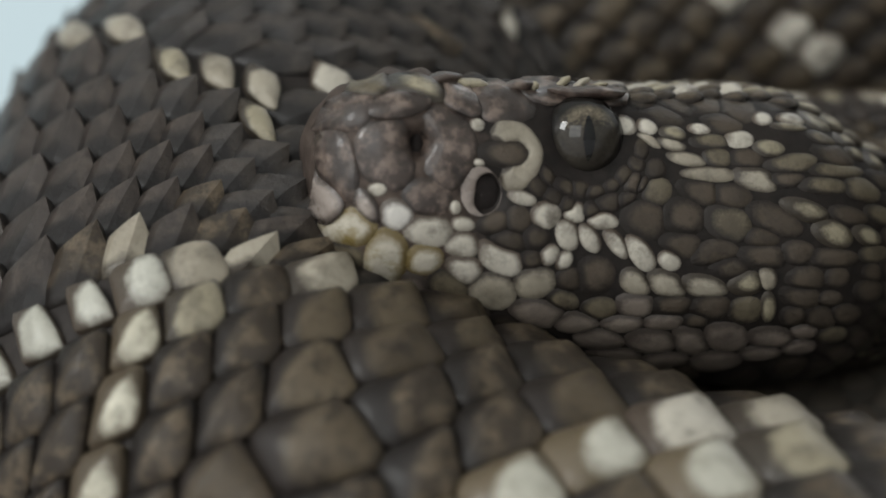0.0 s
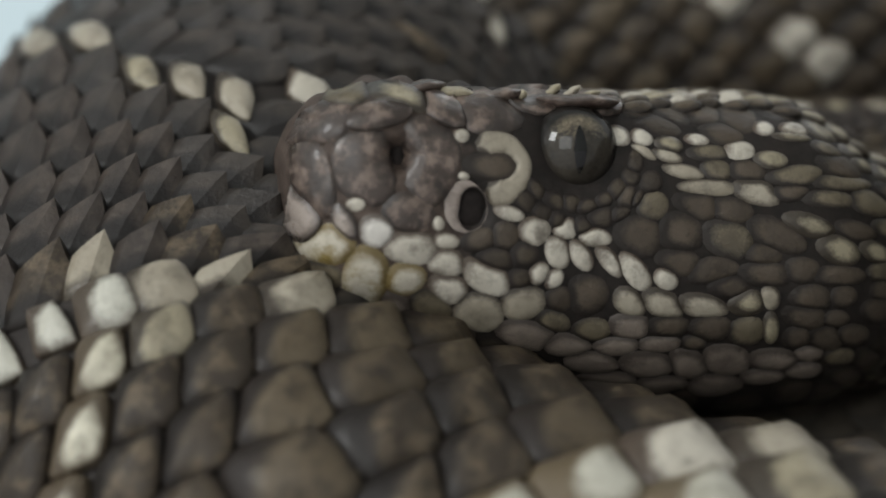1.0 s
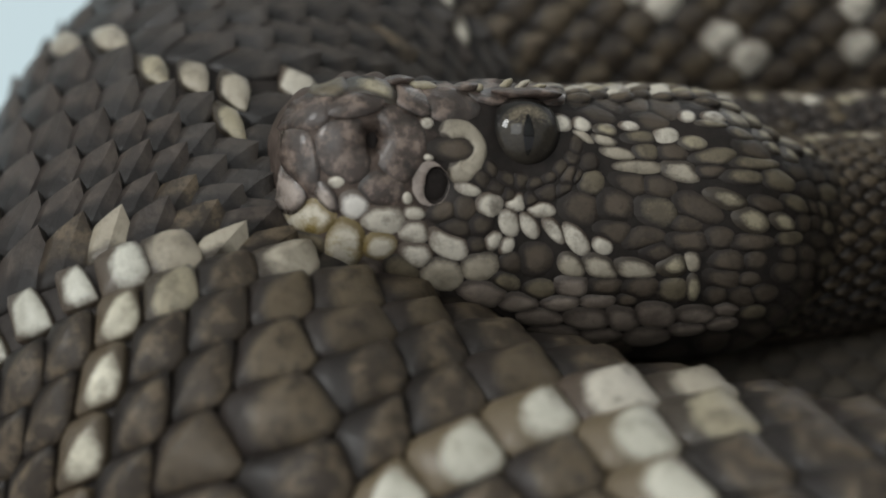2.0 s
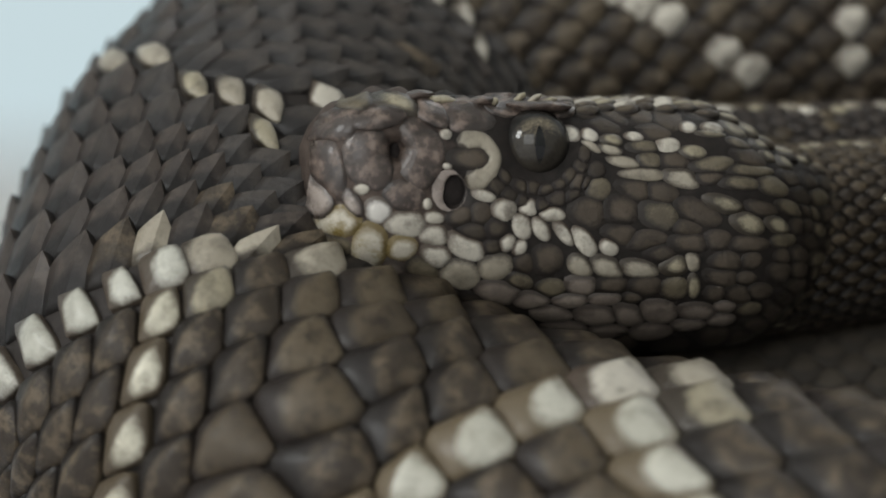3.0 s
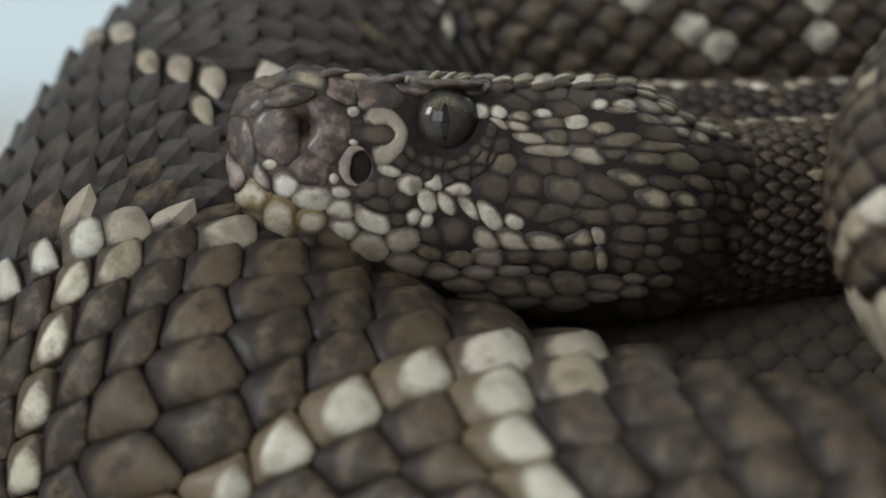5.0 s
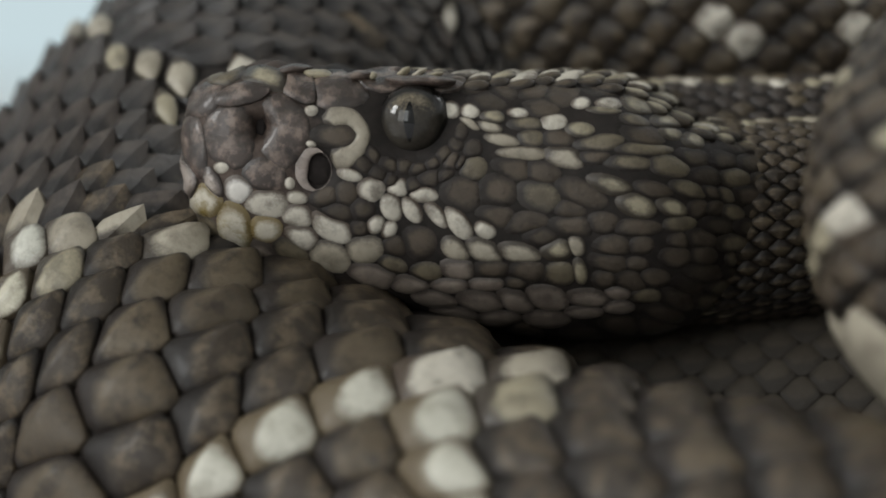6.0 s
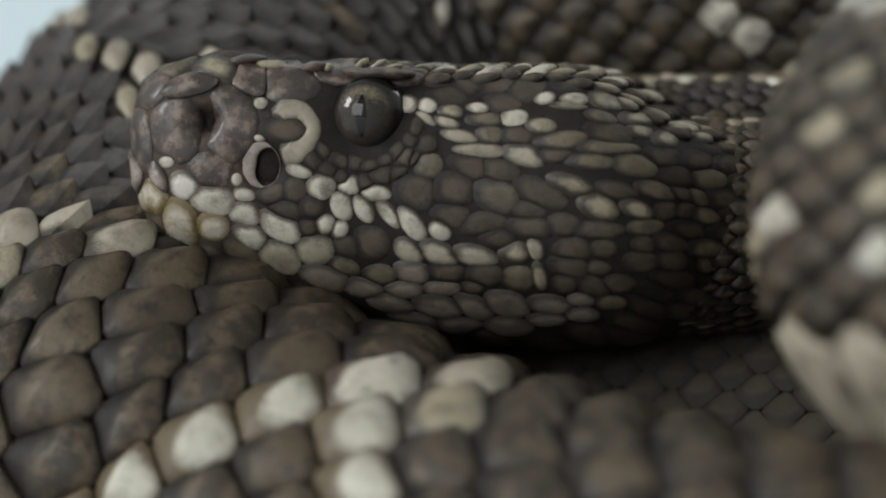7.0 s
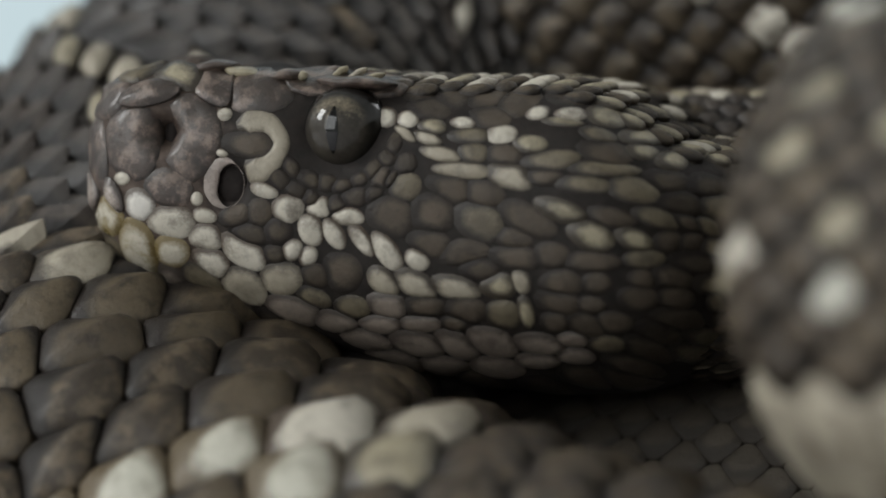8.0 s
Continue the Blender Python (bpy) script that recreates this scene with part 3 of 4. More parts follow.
BACK_SPOTS = [((-0.37, 3.83, 1.76), CREAM), ((-0.24, 3.64, 1.33), CREAM), ((-0.20, 3.56, 0.91), CREAM), ((1.33, 3.71, 1.78), CREAM), ((1.66, 3.66, 1.66), CREAM), ((2.07, 3.61, 1.39), CREAM), ((2.50, 3.60, 1.14), CREAM), ((2.90, 3.62, 0.86), CREAM),
              ((3.66, 3.67, 1.74), CREAM), ((3.74, 3.63, 1.34), CREAM), ((3.77, 3.66, 0.93), CREAM)]
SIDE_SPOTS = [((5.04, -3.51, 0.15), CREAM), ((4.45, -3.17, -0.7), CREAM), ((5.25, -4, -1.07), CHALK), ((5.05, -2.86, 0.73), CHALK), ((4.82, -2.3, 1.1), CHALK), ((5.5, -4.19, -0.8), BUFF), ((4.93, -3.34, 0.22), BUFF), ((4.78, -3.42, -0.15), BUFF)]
NECK_SPOTS = [((2.75 + 0.24 * k, 1.85, -0.08 + 0.025 * k), (DULL, BUFF)[k % 2]) for k in range(10)]


def mixed_tones(base, olive, pale=0.0):
    return lambda i, j, p, rng: BUFF if rng.random() < pale else OLIVE if rng.random() < olive else base


def side_tones(i, j, p, rng):
    """The flank is brown with pale flecks, more of them towards the belly."""
    return BUFF if rng.random() < (0.30 if p[2] < -1.0 else 0.04) else OLIVE if rng.random() < 0.25 else DARK


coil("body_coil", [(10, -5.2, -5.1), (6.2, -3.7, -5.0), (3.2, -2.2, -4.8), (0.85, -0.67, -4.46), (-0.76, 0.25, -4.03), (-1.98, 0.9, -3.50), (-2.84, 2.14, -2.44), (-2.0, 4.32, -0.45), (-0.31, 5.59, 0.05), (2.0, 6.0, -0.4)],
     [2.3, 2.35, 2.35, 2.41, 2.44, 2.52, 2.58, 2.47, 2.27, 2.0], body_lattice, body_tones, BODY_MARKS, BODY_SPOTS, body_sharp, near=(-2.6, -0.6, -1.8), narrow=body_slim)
coil("back_coil", [(-0.8, 5.8, -1.2), (-1.3, 6.0, 0.0), (-0.2, 6.0, 0.7), (2.6, 6.1, 1.2), (6.0, 6.1, 1.4), (10, 5.5, 1.4)], [2.2, 2.4, 2.45, 2.5, 2.5, 2.5], even_lattice(0.56, 0.46), mixed_tones(DARK, 0.35), spots=BACK_SPOTS, fine=False, sharp=lambda i, j: 0.45, relief=0.55)
coil("side_coil", [(13.22, -1.8, -1.1), (9.52, -2.6, -1), (7.72, -2.55, -0.9), (6.52, -1.8, -0.85), (6.77, -0.3, -0.45), (8.82, 0.6, 0.55), (13.22, 1.4, 0.9)], [2.6] * 7, even_lattice(0.28, 0.50), side_tones, spots=SIDE_SPOTS, fine=False, relief=0.6, belly=(-1.95, -3.2, 0.30))
coil("lower_coil", [(9, 3.0, -5.0), (4.5, 3.6, -5.0), (1.0, 6.0, -5.0), (-2.2, 6.4, -5.0), (-3.6, 3.4, -5.0), (-3.3, 1.4, -5.1)], [2.25] * 6, even_lattice(0.60, 0.5), mixed_tones(DARK, 0.2), fine=False)
coil("inner_coil", [(10, 3.2, -3.35), (5.0, 3.3, -3.35), (2.0, 3.6, -3.35), (-0.5, 4.2, -3.3)], [2.0] * 4, even_lattice(0.5, 0.4), mixed_tones(SHADE, 0.0), fine=False, relief=0.25)
coil("neck", [(1.9, 1.75, -1.0), (3.2, 2.0, -0.96), (4.6, 2.15, -0.82), (6.5, 2.2, -0.7), (9, 2.4, -0.7)], [1.05, 0.98, 0.95, 1.05, 1.3], even_lattice(0.34, 0.2, -1), mixed_tones(DARK, 0.25, 0.07), relief=0.9, spots=NECK_SPOTS, fine=False, reach=(-80, 81))

coil("rear_coil", [(0.6, 3.0, -0.52), (2.6, 3.0, -0.47), (5.0, 3.1, -0.42), (9, 3.4, -0.3)], [0.9] * 4, even_lattice(0.34, 0.22, -1), mixed_tones(UMBER, 0.2), relief=0.8, spots=[((1.7 + 0.27 * k, 2.78, 0.36), (CREAM, BUFF, DULL)[k % 3]) for k in range(18)], fine=False)


# ---- the head ----
def curve_of(*pairs):
    xs, ys = np.array(pairs, float).T
    m = np.gradient(ys, xs)

    def value(x):
        x = np.clip(np.asarray(x, float), xs[0], xs[-1])
        k = np.clip(np.searchsorted(xs, x) - 1, 0, len(xs) - 2)
        h = xs[k + 1] - xs[k]
        t = (x - xs[k]) / h
        return (2 * t**3 - 3 * t**2 + 1) * ys[k] + (t**3 - 2 * t**2 + t) * h * m[k] + (3 * t**2 - 2 * t**3) * ys[k + 1] + (t**3 - t**2) * h * m[k + 1]

    return value


TOP = curve_of((-2.25, -0.05), (-2.15, 0.22), (-2.0, 0.38), (-1.5, 0.53), (-1.0, 0.50), (-0.5, 0.46), (0, 0.43), (0.5, 0.40), (1, 0.41), (1.6, 0.40), (2.0, 0.31), (2.34, 0.10), (2.6, -0.07), (2.85, -0.16), (3.1, -0.26), (3.6, -0.38))
LOW = curve_of((-2.25, -0.35), (-2.18, -0.75), (-1.95, -1.15), (-1.6, -1.33), (-1.2, -1.47), (-0.7, -1.65), (-0.1, -1.84), (0.5, -2.0), (1.05, -2.09), (1.8, -2.11), (2.4, -2.0), (2.77, -1.76), (3.1, -1.50), (3.6, -1.15))
WIDE = curve_of((-2.25, 0.40), (-2.1, 0.60), (-1.9, 0.74), (-1.5, 0.85), (-1, 0.92), (-0.5, 1.0), (0, 1.1), (0.5, 1.25), (1, 1.45), (1.5, 1.6), (2, 1.62), (2.5, 1.45), (2.9, 1.15), (3.1, 0.98), (3.6, 0.55))
SIDE = curve_of((-2.25, 0.45), (-2.15, 0.22), (-2.0, 0.05), (-1.8, -0.05), (-1.5, -0.08), (-1, -0.04), (-0.5, -0.02), (0, 0.05), (0.5, 0.08), (1, 0.12), (1.5, 0.14), (2, 0.17), (2.4, 0.28), (2.7, 0.48), (2.9, 0.72), (3.1, 0.95), (3.6, 1.55))
DENTS = [(-0.87, -0.46, 0.12, 0.30), (-1.42, -0.06, 0.11, 0.26), (0.0, 0.0, 0.30, 0.12)]


def head_at(x, a):
    """The head's skin: x along it, a round it (0 near side, 90 degrees top, 180 far side)."""
    x, a = np.asarray(x, float), np.asarray(a, float)
    zt, zb, w, y0 = TOP(x), LOW(x), WIDE(x), SIDE(x)
    ca, sa = np.cos(a), np.sin(a)
    e = np.where(sa > 0, 2 / 3.2, 2 / 2.4)
    yy = -np.sign(ca) * np.abs(ca) ** e
    zz = np.sign(sa) * np.abs(sa) ** e
    y = y0 + w + w * yy
    z = (zt + zb) / 2 + (zt - zb) / 2 * zz
    crown = np.clip((sa - 0.75) / 0.2, 0, 1) * np.clip((-0.1 - x) / 0.3, 0, 1)
    z = z + crown * 0.035 * (np.sin(9.0 * x + 3.0 * y) + 0.7 * np.sin(17.0 * x - 5.0 * y + 1.0))
    near = np.where(yy < 0, 1.0, 0.0)
    for dx, dz, dr, dd in DENTS:
        y = y + near * dd * np.exp(-(((x - dx) ** 2 + (z - dz) ** 2) / dr**2))
    return np.stack([x, y, z], -1)


HALF = np.linspace(-math.pi / 2, math.pi / 2, 361)


def near_side(x, z):
    """Place and normal of the near side of the head at x and height z."""
    col = head_at(np.full(361, x), HALF)
    a = np.interp(z, col[:, 2], HALF)
    return skin_frame(x, a)


def skin_frame(x, a):
    e = 0.02
    p = head_at(x, a)
    dx = head_at(x + e, a) - head_at(x - e, a)
    da = head_at(x, a + e) - head_at(x, a - e)
    n = unit(np.cross(dx, da))
    mid = np.array([x, SIDE(x) + WIDE(x), (TOP(x) + LOW(x)) / 2])
    return p, n * np.sign(n @ (p - mid)), unit(dx), unit(da)


def head_skin():
    nx, na = 150, 160
    xs = -2.25 + 5.85 * (np.linspace(0, 1, nx) ** 1.35)
    an = np.arange(na) * 2 * np.pi / na
    g = np.array([head_at(np.full(na, x), an) for x in xs]).reshape(-1, 3) + (0, 0, EYE_Z)
    faces = [(i * na + k, i * na + (k + 1) % na, (i + 1) * na + (k + 1) % na, (i + 1) * na + k) for i in range(nx - 1) for k in range(na)]
    faces += [tuple(range(na))[::-1], tuple((nx - 1) * na + k for k in range(na))]
    me = bpy.data.meshes.new("head")
    me.from_pydata((g * CM).tolist(), [], faces)
    return linked("head", me, HEAD_SKIN, snake, "blunt brown snake head with cream lip scales")


head = head_skin()
PLACES, SEEDS = [], []


def head_scale(x, z, hl, hh, mat, angle=0.0, high=0.07, name="scale", fade=(0.28, 0.0), label="", grow=1.3, edge=3.0):
    """Marks the middle of one scale on the near side of the head; angle in degrees turns its long axis upwards towards the neck."""
    PLACES.append((x, z, hl, hh))
    SEEDS.append((x, z, hl, hh, radians(angle), mat, high, name, fade, label, grow, edge))


def scales(tones, rows):
    """One letter of pigment for each scale; rows of its middle, half length, half height and slope."""
    kinds = {"d": HEAD_DARK, "m": HEAD_BROWN, "o": HEAD_OLIVE, "p": PALE_LIP, "c": CREAM, "g": DULL, "b": BUFF, "y": YELLOW, "s": PLATE, "f": FLESH}
    for k, (x, z, hl, hh, angle) in zip(tones, rows):
        head_scale(x, z, hl, hh, kinds[k], angle, 0.018 if k in "dmo" else 0.026, "lip_scale" if z < -0.9 and k in "ycgfp" else "scale", (0.1, 0.2) if k in "cgypf" else (0.22, -0.1), "", 1.9 if x < -0.3 and z < -0.55 else {"c": 1.25, "p": 1.25, "b": 1.25}.get(k, 1.6))


# front
scales("yypccyccocgffg", [(-1.95, -0.73, 0.16, 0.18, -79), (-1.65, -0.99, 0.23, 0.15, -70), (-1.6, -0.64, 0.13, 0.12, -2), (-1.77, -0.42, 0.08, 0.06, 5), (-1.35, -0.77, 0.21, 0.12, -12), (-1.39, -1.02, 0.15, 0.13, 15), (-1.06, -0.9, 0.15, 0.1, -30), (-1.02, -1.09, 0.16, 0.13, -27), (-1.16, -1.24, 0.18, 0.13, -20), (-0.74, -1.01, 0.21, 0.12, -27), (-0.78, -1.25, 0.21, 0.14, -12), (-1.42, -1.26, 0.19, 0.12, -54), (-0.99, -1.43, 0.21, 0.09, -20), (-0.45, -1.21, 0.18, 0.13, 0)])
# front lip
scales("foffomm", [(-0.39, -1.43, 0.21, 0.09, -12), (-0.22, -1.34, 0.12, 0.07, -23), (-0.04, -1.54, 0.17, 0.07, -10), (-0.44, -1.68, 0.18, 0.06, -26), (0.14, -1.43, 0.12, 0.07, 0), (0.06, -1.14, 0.12, 0.11, -1), (-0.16, -1.17, 0.1, 0.08, 0)])
# cluster
scales("ccccccccccgggcc", [(-0.35, -0.63, 0.12, 0.09, 22), (-0.57, -0.5, 0.11, 0.05, -16), (-0.11, -0.62, 0.11, 0.08, -1), (0.12, -0.69, 0.12, 0.07, -10), (-0.17, -0.8, 0.12, 0.09, -75), (0.01, -0.83, 0.12, 0.07, -55), (0.24, -0.87, 0.14, 0.06, -51), (0.45, -0.96, 0.16, 0.08, -52), (-0.33, -0.98, 0.08, 0.06, 33), (-0.2, -1.02, 0.08, 0.06, 61), (0.43, -1.21, 0.11, 0.08, -39), (0.68, -1.22, 0.17, 0.09, -31), (1.0, -1.24, 0.17, 0.07, -8), (-1.07, -0.72, 0.08, 0.05, 2), (-1.13, -0.58, 0.04, 0.04, 81)])
# lores
scales("ccmmmddds", [(-0.93, -0.21, 0.05, 0.03, -10), (-0.94, 0.1, 0.06, 0.05, -1), (-0.72, -0.15, 0.2, 0.10, -5), (-0.8, -0.7, 0.11, 0.09, 1), (-0.6, -0.69, 0.09, 0.09, 1), (-0.68, -0.86, 0.13, 0.08, -3), (-0.46, -0.83, 0.09, 0.09, -2), (-0.48, -1.02, 0.09, 0.07, -2), (-1.38, -0.5, 0.18, 0.15, -3)])
# post eye
scales("ccgbgcocgombccbb", [(0.34, 0.1, 0.1, 0.07, -12), (0.54, 0.09, 0.08, 0.06, -9), (0.54, -0.02, 0.08, 0.03, -30), (0.75, 0.03, 0.1, 0.06, -8), (0.73, -0.05, 0.09, 0.04, -17), (0.99, 0.07, 0.09, 0.04, -4), (1.1, -0.03, 0.14, 0.05, 1), (1.31, -0.01, 0.12, 0.07, -4), (0.86, -0.18, 0.12, 0.04, -11), (1.12, -0.17, 0.09, 0.06, -3), (1.37, -0.17, 0.11, 0.07, -3), (1.57, -0.09, 0.12, 0.06, -3), (1.56, 0.16, 0.08, 0.05, 1), (1.82, 0.15, 0.11, 0.05, -4), (1.78, 0.09, 0.14, 0.03, -4), (2.06, 0.14, 0.14, 0.06, -22)])
# temple
scales("bobbbggoomoobbbm", [(2.34, -0.02, 0.12, 0.06, -14), (2.08, -0.01, 0.11, 0.04, -21), (2.39, -0.13, 0.1, 0.05, -21), (2.59, -0.2, 0.1, 0.06, -26), (2.73, -0.17, 0.04, 0.04, 9), (1.07, -0.31, 0.18, 0.05, -2), (1.44, -0.34, 0.17, 0.07, -11), (1.76, -0.22, 0.17, 0.06, 4), (2.14, -0.27, 0.19, 0.05, -4), (1.69, -0.35, 0.13, 0.05, 0), (2.04, -0.4, 0.18, 0.05, -4), (2.4, -0.43, 0.15, 0.07, -11), (1.87, -0.61, 0.2, 0.08, -18), (2.1, -0.79, 0.17, 0.1, -23), (2.43, -0.82, 0.13, 0.07, -25), (2.24, -0.66, 0.14, 0.06, -12)])
# cheek
scales("omooommommmommmmm", [(2.59, -0.65, 0.13, 0.05, -16), (2.77, -0.68, 0.09, 0.04, -26), (2.9, -0.71, 0.07, 0.04, -30), (2.5, -0.97, 0.1, 0.06, 3), (2.95, -0.88, 0.08, 0.05, -24), (2.66, -0.84, 0.08, 0.06, 2), (2.8, -0.84, 0.07, 0.05, 4), (0.57, -0.45, 0.1, 0.1, 0), (0.39, -0.39, 0.11, 0.07, 83), (0.48, -0.68, 0.15, 0.13, -1), (0.81, -0.66, 0.15, 0.12, 1), (1.23, -0.71, 0.2, 0.12, -23), (1.57, -0.68, 0.2, 0.1, -13), (1.09, -0.96, 0.17, 0.08, 3), (1.49, -0.98, 0.18, 0.09, 0), (2.1, -1.0, 0.16, 0.06, -1), (1.79, -0.96, 0.12, 0.07, -3)])
# lip rear
scales("cbgfmffmmobmmmmm", [(0.7, -1.02, 0.09, 0.07, -29), (1.37, -1.21, 0.14, 0.09, 4), (1.54, -1.17, 0.08, 0.06, -76), (0.43, -1.4, 0.14, 0.09, 2), (0.72, -1.39, 0.14, 0.08, 3), (0.67, -1.54, 0.15, 0.06, 1), (0.34, -1.55, 0.17, 0.07, 3), (0.95, -1.53, 0.08, 0.05, 4), (1.07, -1.41, 0.13, 0.08, 3), (1.39, -1.43, 0.12, 0.08, 1), (1.57, -1.41, 0.11, 0.06, -83), (1.88, -1.19, 0.12, 0.08, 0), (2.15, -1.17, 0.08, 0.06, 5), (2.49, -1.13, 0.07, 0.06, 1), (2.46, -1.28, 0.1, 0.07, -1), (2.7, -1.28, 0.08, 0.07, 0)])
# chin
scales("fffffoffffffmmmo", [(0.63, -1.7, 0.22, 0.1, -6), (0.93, -1.7, 0.17, 0.1, -18), (1.24, -1.68, 0.17, 0.09, -8), (1.63, -1.68, 0.17, 0.07, -2), (1.92, -1.62, 0.1, 0.05, 2), (2.16, -1.65, 0.11, 0.05, -2), (1.18, -1.87, 0.18, 0.07, 1), (1.57, -1.8, 0.14, 0.05, 2), (1.89, -1.76, 0.11, 0.05, 1), (0.19, -1.68, 0.18, 0.08, -16), (0.37, -1.83, 0.19, 0.07, -10), (0.77, -1.87, 0.2, 0.07, -2), (1.81, -1.49, 0.09, 0.07, -1), (2.08, -1.35, 0.09, 0.05, 1), (2.24, -1.48, 0.11, 0.06, 2), (2.94, -1.32, 0.04, 0.06, -5)])


# snout plates
def snout_plate(name, x, z, hl, hh, mat, angle=0.0, high=0.07, fade=(0.0, 0.0), edge=2.4, grow=2.2):
    head_scale(x, z, hl, hh, mat, angle, high, name, fade, "", grow, edge)


snout_plate("nasal_plate", -1.70, -0.14, 0.28, 0.30, PLATE, 0, 0.025, edge=7.0)
snout_plate("nasal_plate", -1.20, -0.06, 0.24, 0.33, PLATE, 0, 0.025, edge=7.0)
snout_plate("rostral_plate", -2.04, -0.25, 0.13, 0.30, PLATE, 8, 0.04, edge=5.0)
snout_plate("snout_plate", -2.14, -0.55, 0.12, 0.17, PINK, 20, 0.05)
snout_plate("snout_plate", -1.86, -0.58, 0.07, 0.16, PINK, 25, 0.05)
snout_plate("hood_plate", -1.95, 0.22, 0.24, 0.17, PLATE, 24, 0.035, edge=5.0)
snout_plate("canthal_plate", -1.60, 0.25, 0.34, 0.10, PLATE, 14, 0.07, edge=2.0)
snout_plate("canthal_plate", -1.82, 0.40, 0.19, 0.09, HEAD_OLIVE, 18, 0.04, edge=3.0)
snout_plate("canthal_plate", -1.36, 0.37, 0.26, 0.09, BUFF, -16, 0.045, edge=3.0)
snout_plate("canthal_plate", -1.05, 0.28, 0.20, 0.11, PLATE, -18, 0.06)
snout_plate("canthal_plate", -0.74, 0.28, 0.24, 0.13, PLATE, 2, 0.05, edge=3.0)
snout_plate("brow_plate", -0.02, 0.36, 0.44, 0.10, PLATE, -2, 0.08, edge=2.0)
# small scales round the eye
orbit = random.Random(3)
for away, first, last, step in ((0.46, 175, 356, 17), (0.62, 225, 341, 15)):
    for turn in range(first, last, step):
        turn += orbit.uniform(-4, 4)
        out = away * orbit.uniform(0.96, 1.05)
        x, z = out * math.cos(radians(turn)), 0.95 * out * math.sin(radians(turn))
        if x > -0.36 or z < -0.28:
            head_scale(x, z, 0.08 * orbit.uniform(0.8, 1.2), 0.052 * orbit.uniform(0.8, 1.2), HEAD_DARK, turn + 90, 0.016, grow=1.7)
CRESCENT = [(-0.82, 0.01), (-0.68, 0.05), (-0.54, 0.02), (-0.44, -0.12), (-0.50, -0.27), (-0.62, -0.34), (-0.74, -0.30)]
PLACES += [(x, z, 0.1, 0.08) for x, z in CRESCENT] + [(0.0, 0.0, 0.36, 0.35), (-0.87, -0.46, 0.20, 0.20), (-0.2, 0.3, 0.5, 0.12)]


def ring_of(name, x, z, rx, rz, tube_r, mat, push=0.0, label="", lean=0.3):
    """A rim of skin round an opening of the near side."""
    p, n, dx, da = near_side(x - rx * 1.3, z)
    p = np.array([x, p[1] + push, z])
    bm = bmesh.new()
    seg, cs = 48, 12
    vs = []
    for i in range(seg):
        a = 2 * math.pi * i / seg
        rad = np.array([rx * math.cos(a), 0, rz * math.sin(a)])
        o = unit(rad)
        tr = max(0.002, tube_r * (1 + lean * math.cos(a - 2.9) + 0.1 * math.sin(3 * a)))
        for k in range(cs):
            b = 2 * math.pi * k / cs
            q = p + rad + o * tr * math.cos(b) + np.array([0, -tr * 0.30 * math.sin(b), 0])
            vs.append(bm.verts.new(put(q)))
    for i in range(seg):
        for k in range(cs):
            bm.faces.new([vs[i * cs + k], vs[i * cs + (k + 1) % cs], vs[((i + 1) % seg) * cs + (k + 1) % cs], vs[((i + 1) % seg) * cs + k]])
    bmesh.ops.recalc_face_normals(bm, faces=bm.faces)
    me = bpy.data.meshes.new(name)
    bm.to_mesh(me)
    bm.free()
    rim_attribute(me, [0.3] * len(me.vertices))
    return linked(name, me, mat, head, label)


ring_of("pit_rim", -0.885, -0.46, 0.150, 0.185, 0.018, PINK, 0.02, lean=3.6)


def hollow(name, x, z, rx, rz, y, mat):
    """A near-black ellipsoid set in an opening, its colour standing for the shade inside."""
    bm = bmesh.new()
    bmesh.ops.create_uvsphere(bm, u_segments=24, v_segments=14, radius=1.0)
    for v in bm.verts:
        v.co = put((x + v.co.x * rx, y + v.co.y * 0.06, z + v.co.z * rz))
    return part(name, bm, mat, head)


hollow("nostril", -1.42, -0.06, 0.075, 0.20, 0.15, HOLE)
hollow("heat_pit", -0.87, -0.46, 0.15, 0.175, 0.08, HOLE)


def eye_parts():
    bm = bmesh.new()
    bmesh.ops.create_uvsphere(bm, u_segments=48, v_segments=32, radius=0.36 * CM)
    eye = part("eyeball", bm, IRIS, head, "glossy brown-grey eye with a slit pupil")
    eye.matrix_world = Matrix.Translation(put((0.0, 0.35, -0.01)))
    bm = bmesh.new()
    rows, segs = 8, 32
    rings = [[bm.verts.new((0, -0.3635 * CM, 0))]]
    for i in range(1, rows + 1):
        ring = []
        for k in range(segs):
            a = 2 * math.pi * k / segs
            px, pz = 0.052 * i / rows * math.cos(a) * (1 - 0.35 * abs(math.sin(a))), 0.19 * i / rows * math.sin(a)
            py = -math.sqrt(0.3635**2 - px * px - pz * pz)
            ring.append(bm.verts.new((px * CM, py * CM, pz * CM)))
        rings.append(ring)
    for k in range(segs):
        bm.faces.new([rings[0][0], rings[1][k], rings[1][(k + 1) % segs]])
        for i in range(1, rows):
            bm.faces.new([rings[i][k], rings[i + 1][k], rings[i + 1][(k + 1) % segs], rings[i][(k + 1) % segs]])
    bmesh.ops.recalc_face_normals(bm, faces=bm.faces)
    me = bpy.data.meshes.new("pupil")
    bm.to_mesh(me)
    bm.free()
    pupil = linked("pupil", me, PUPIL)
    pupil.parent = eye
    return eye


eye = eye_parts()
cam.data.dof.focus_object = eye
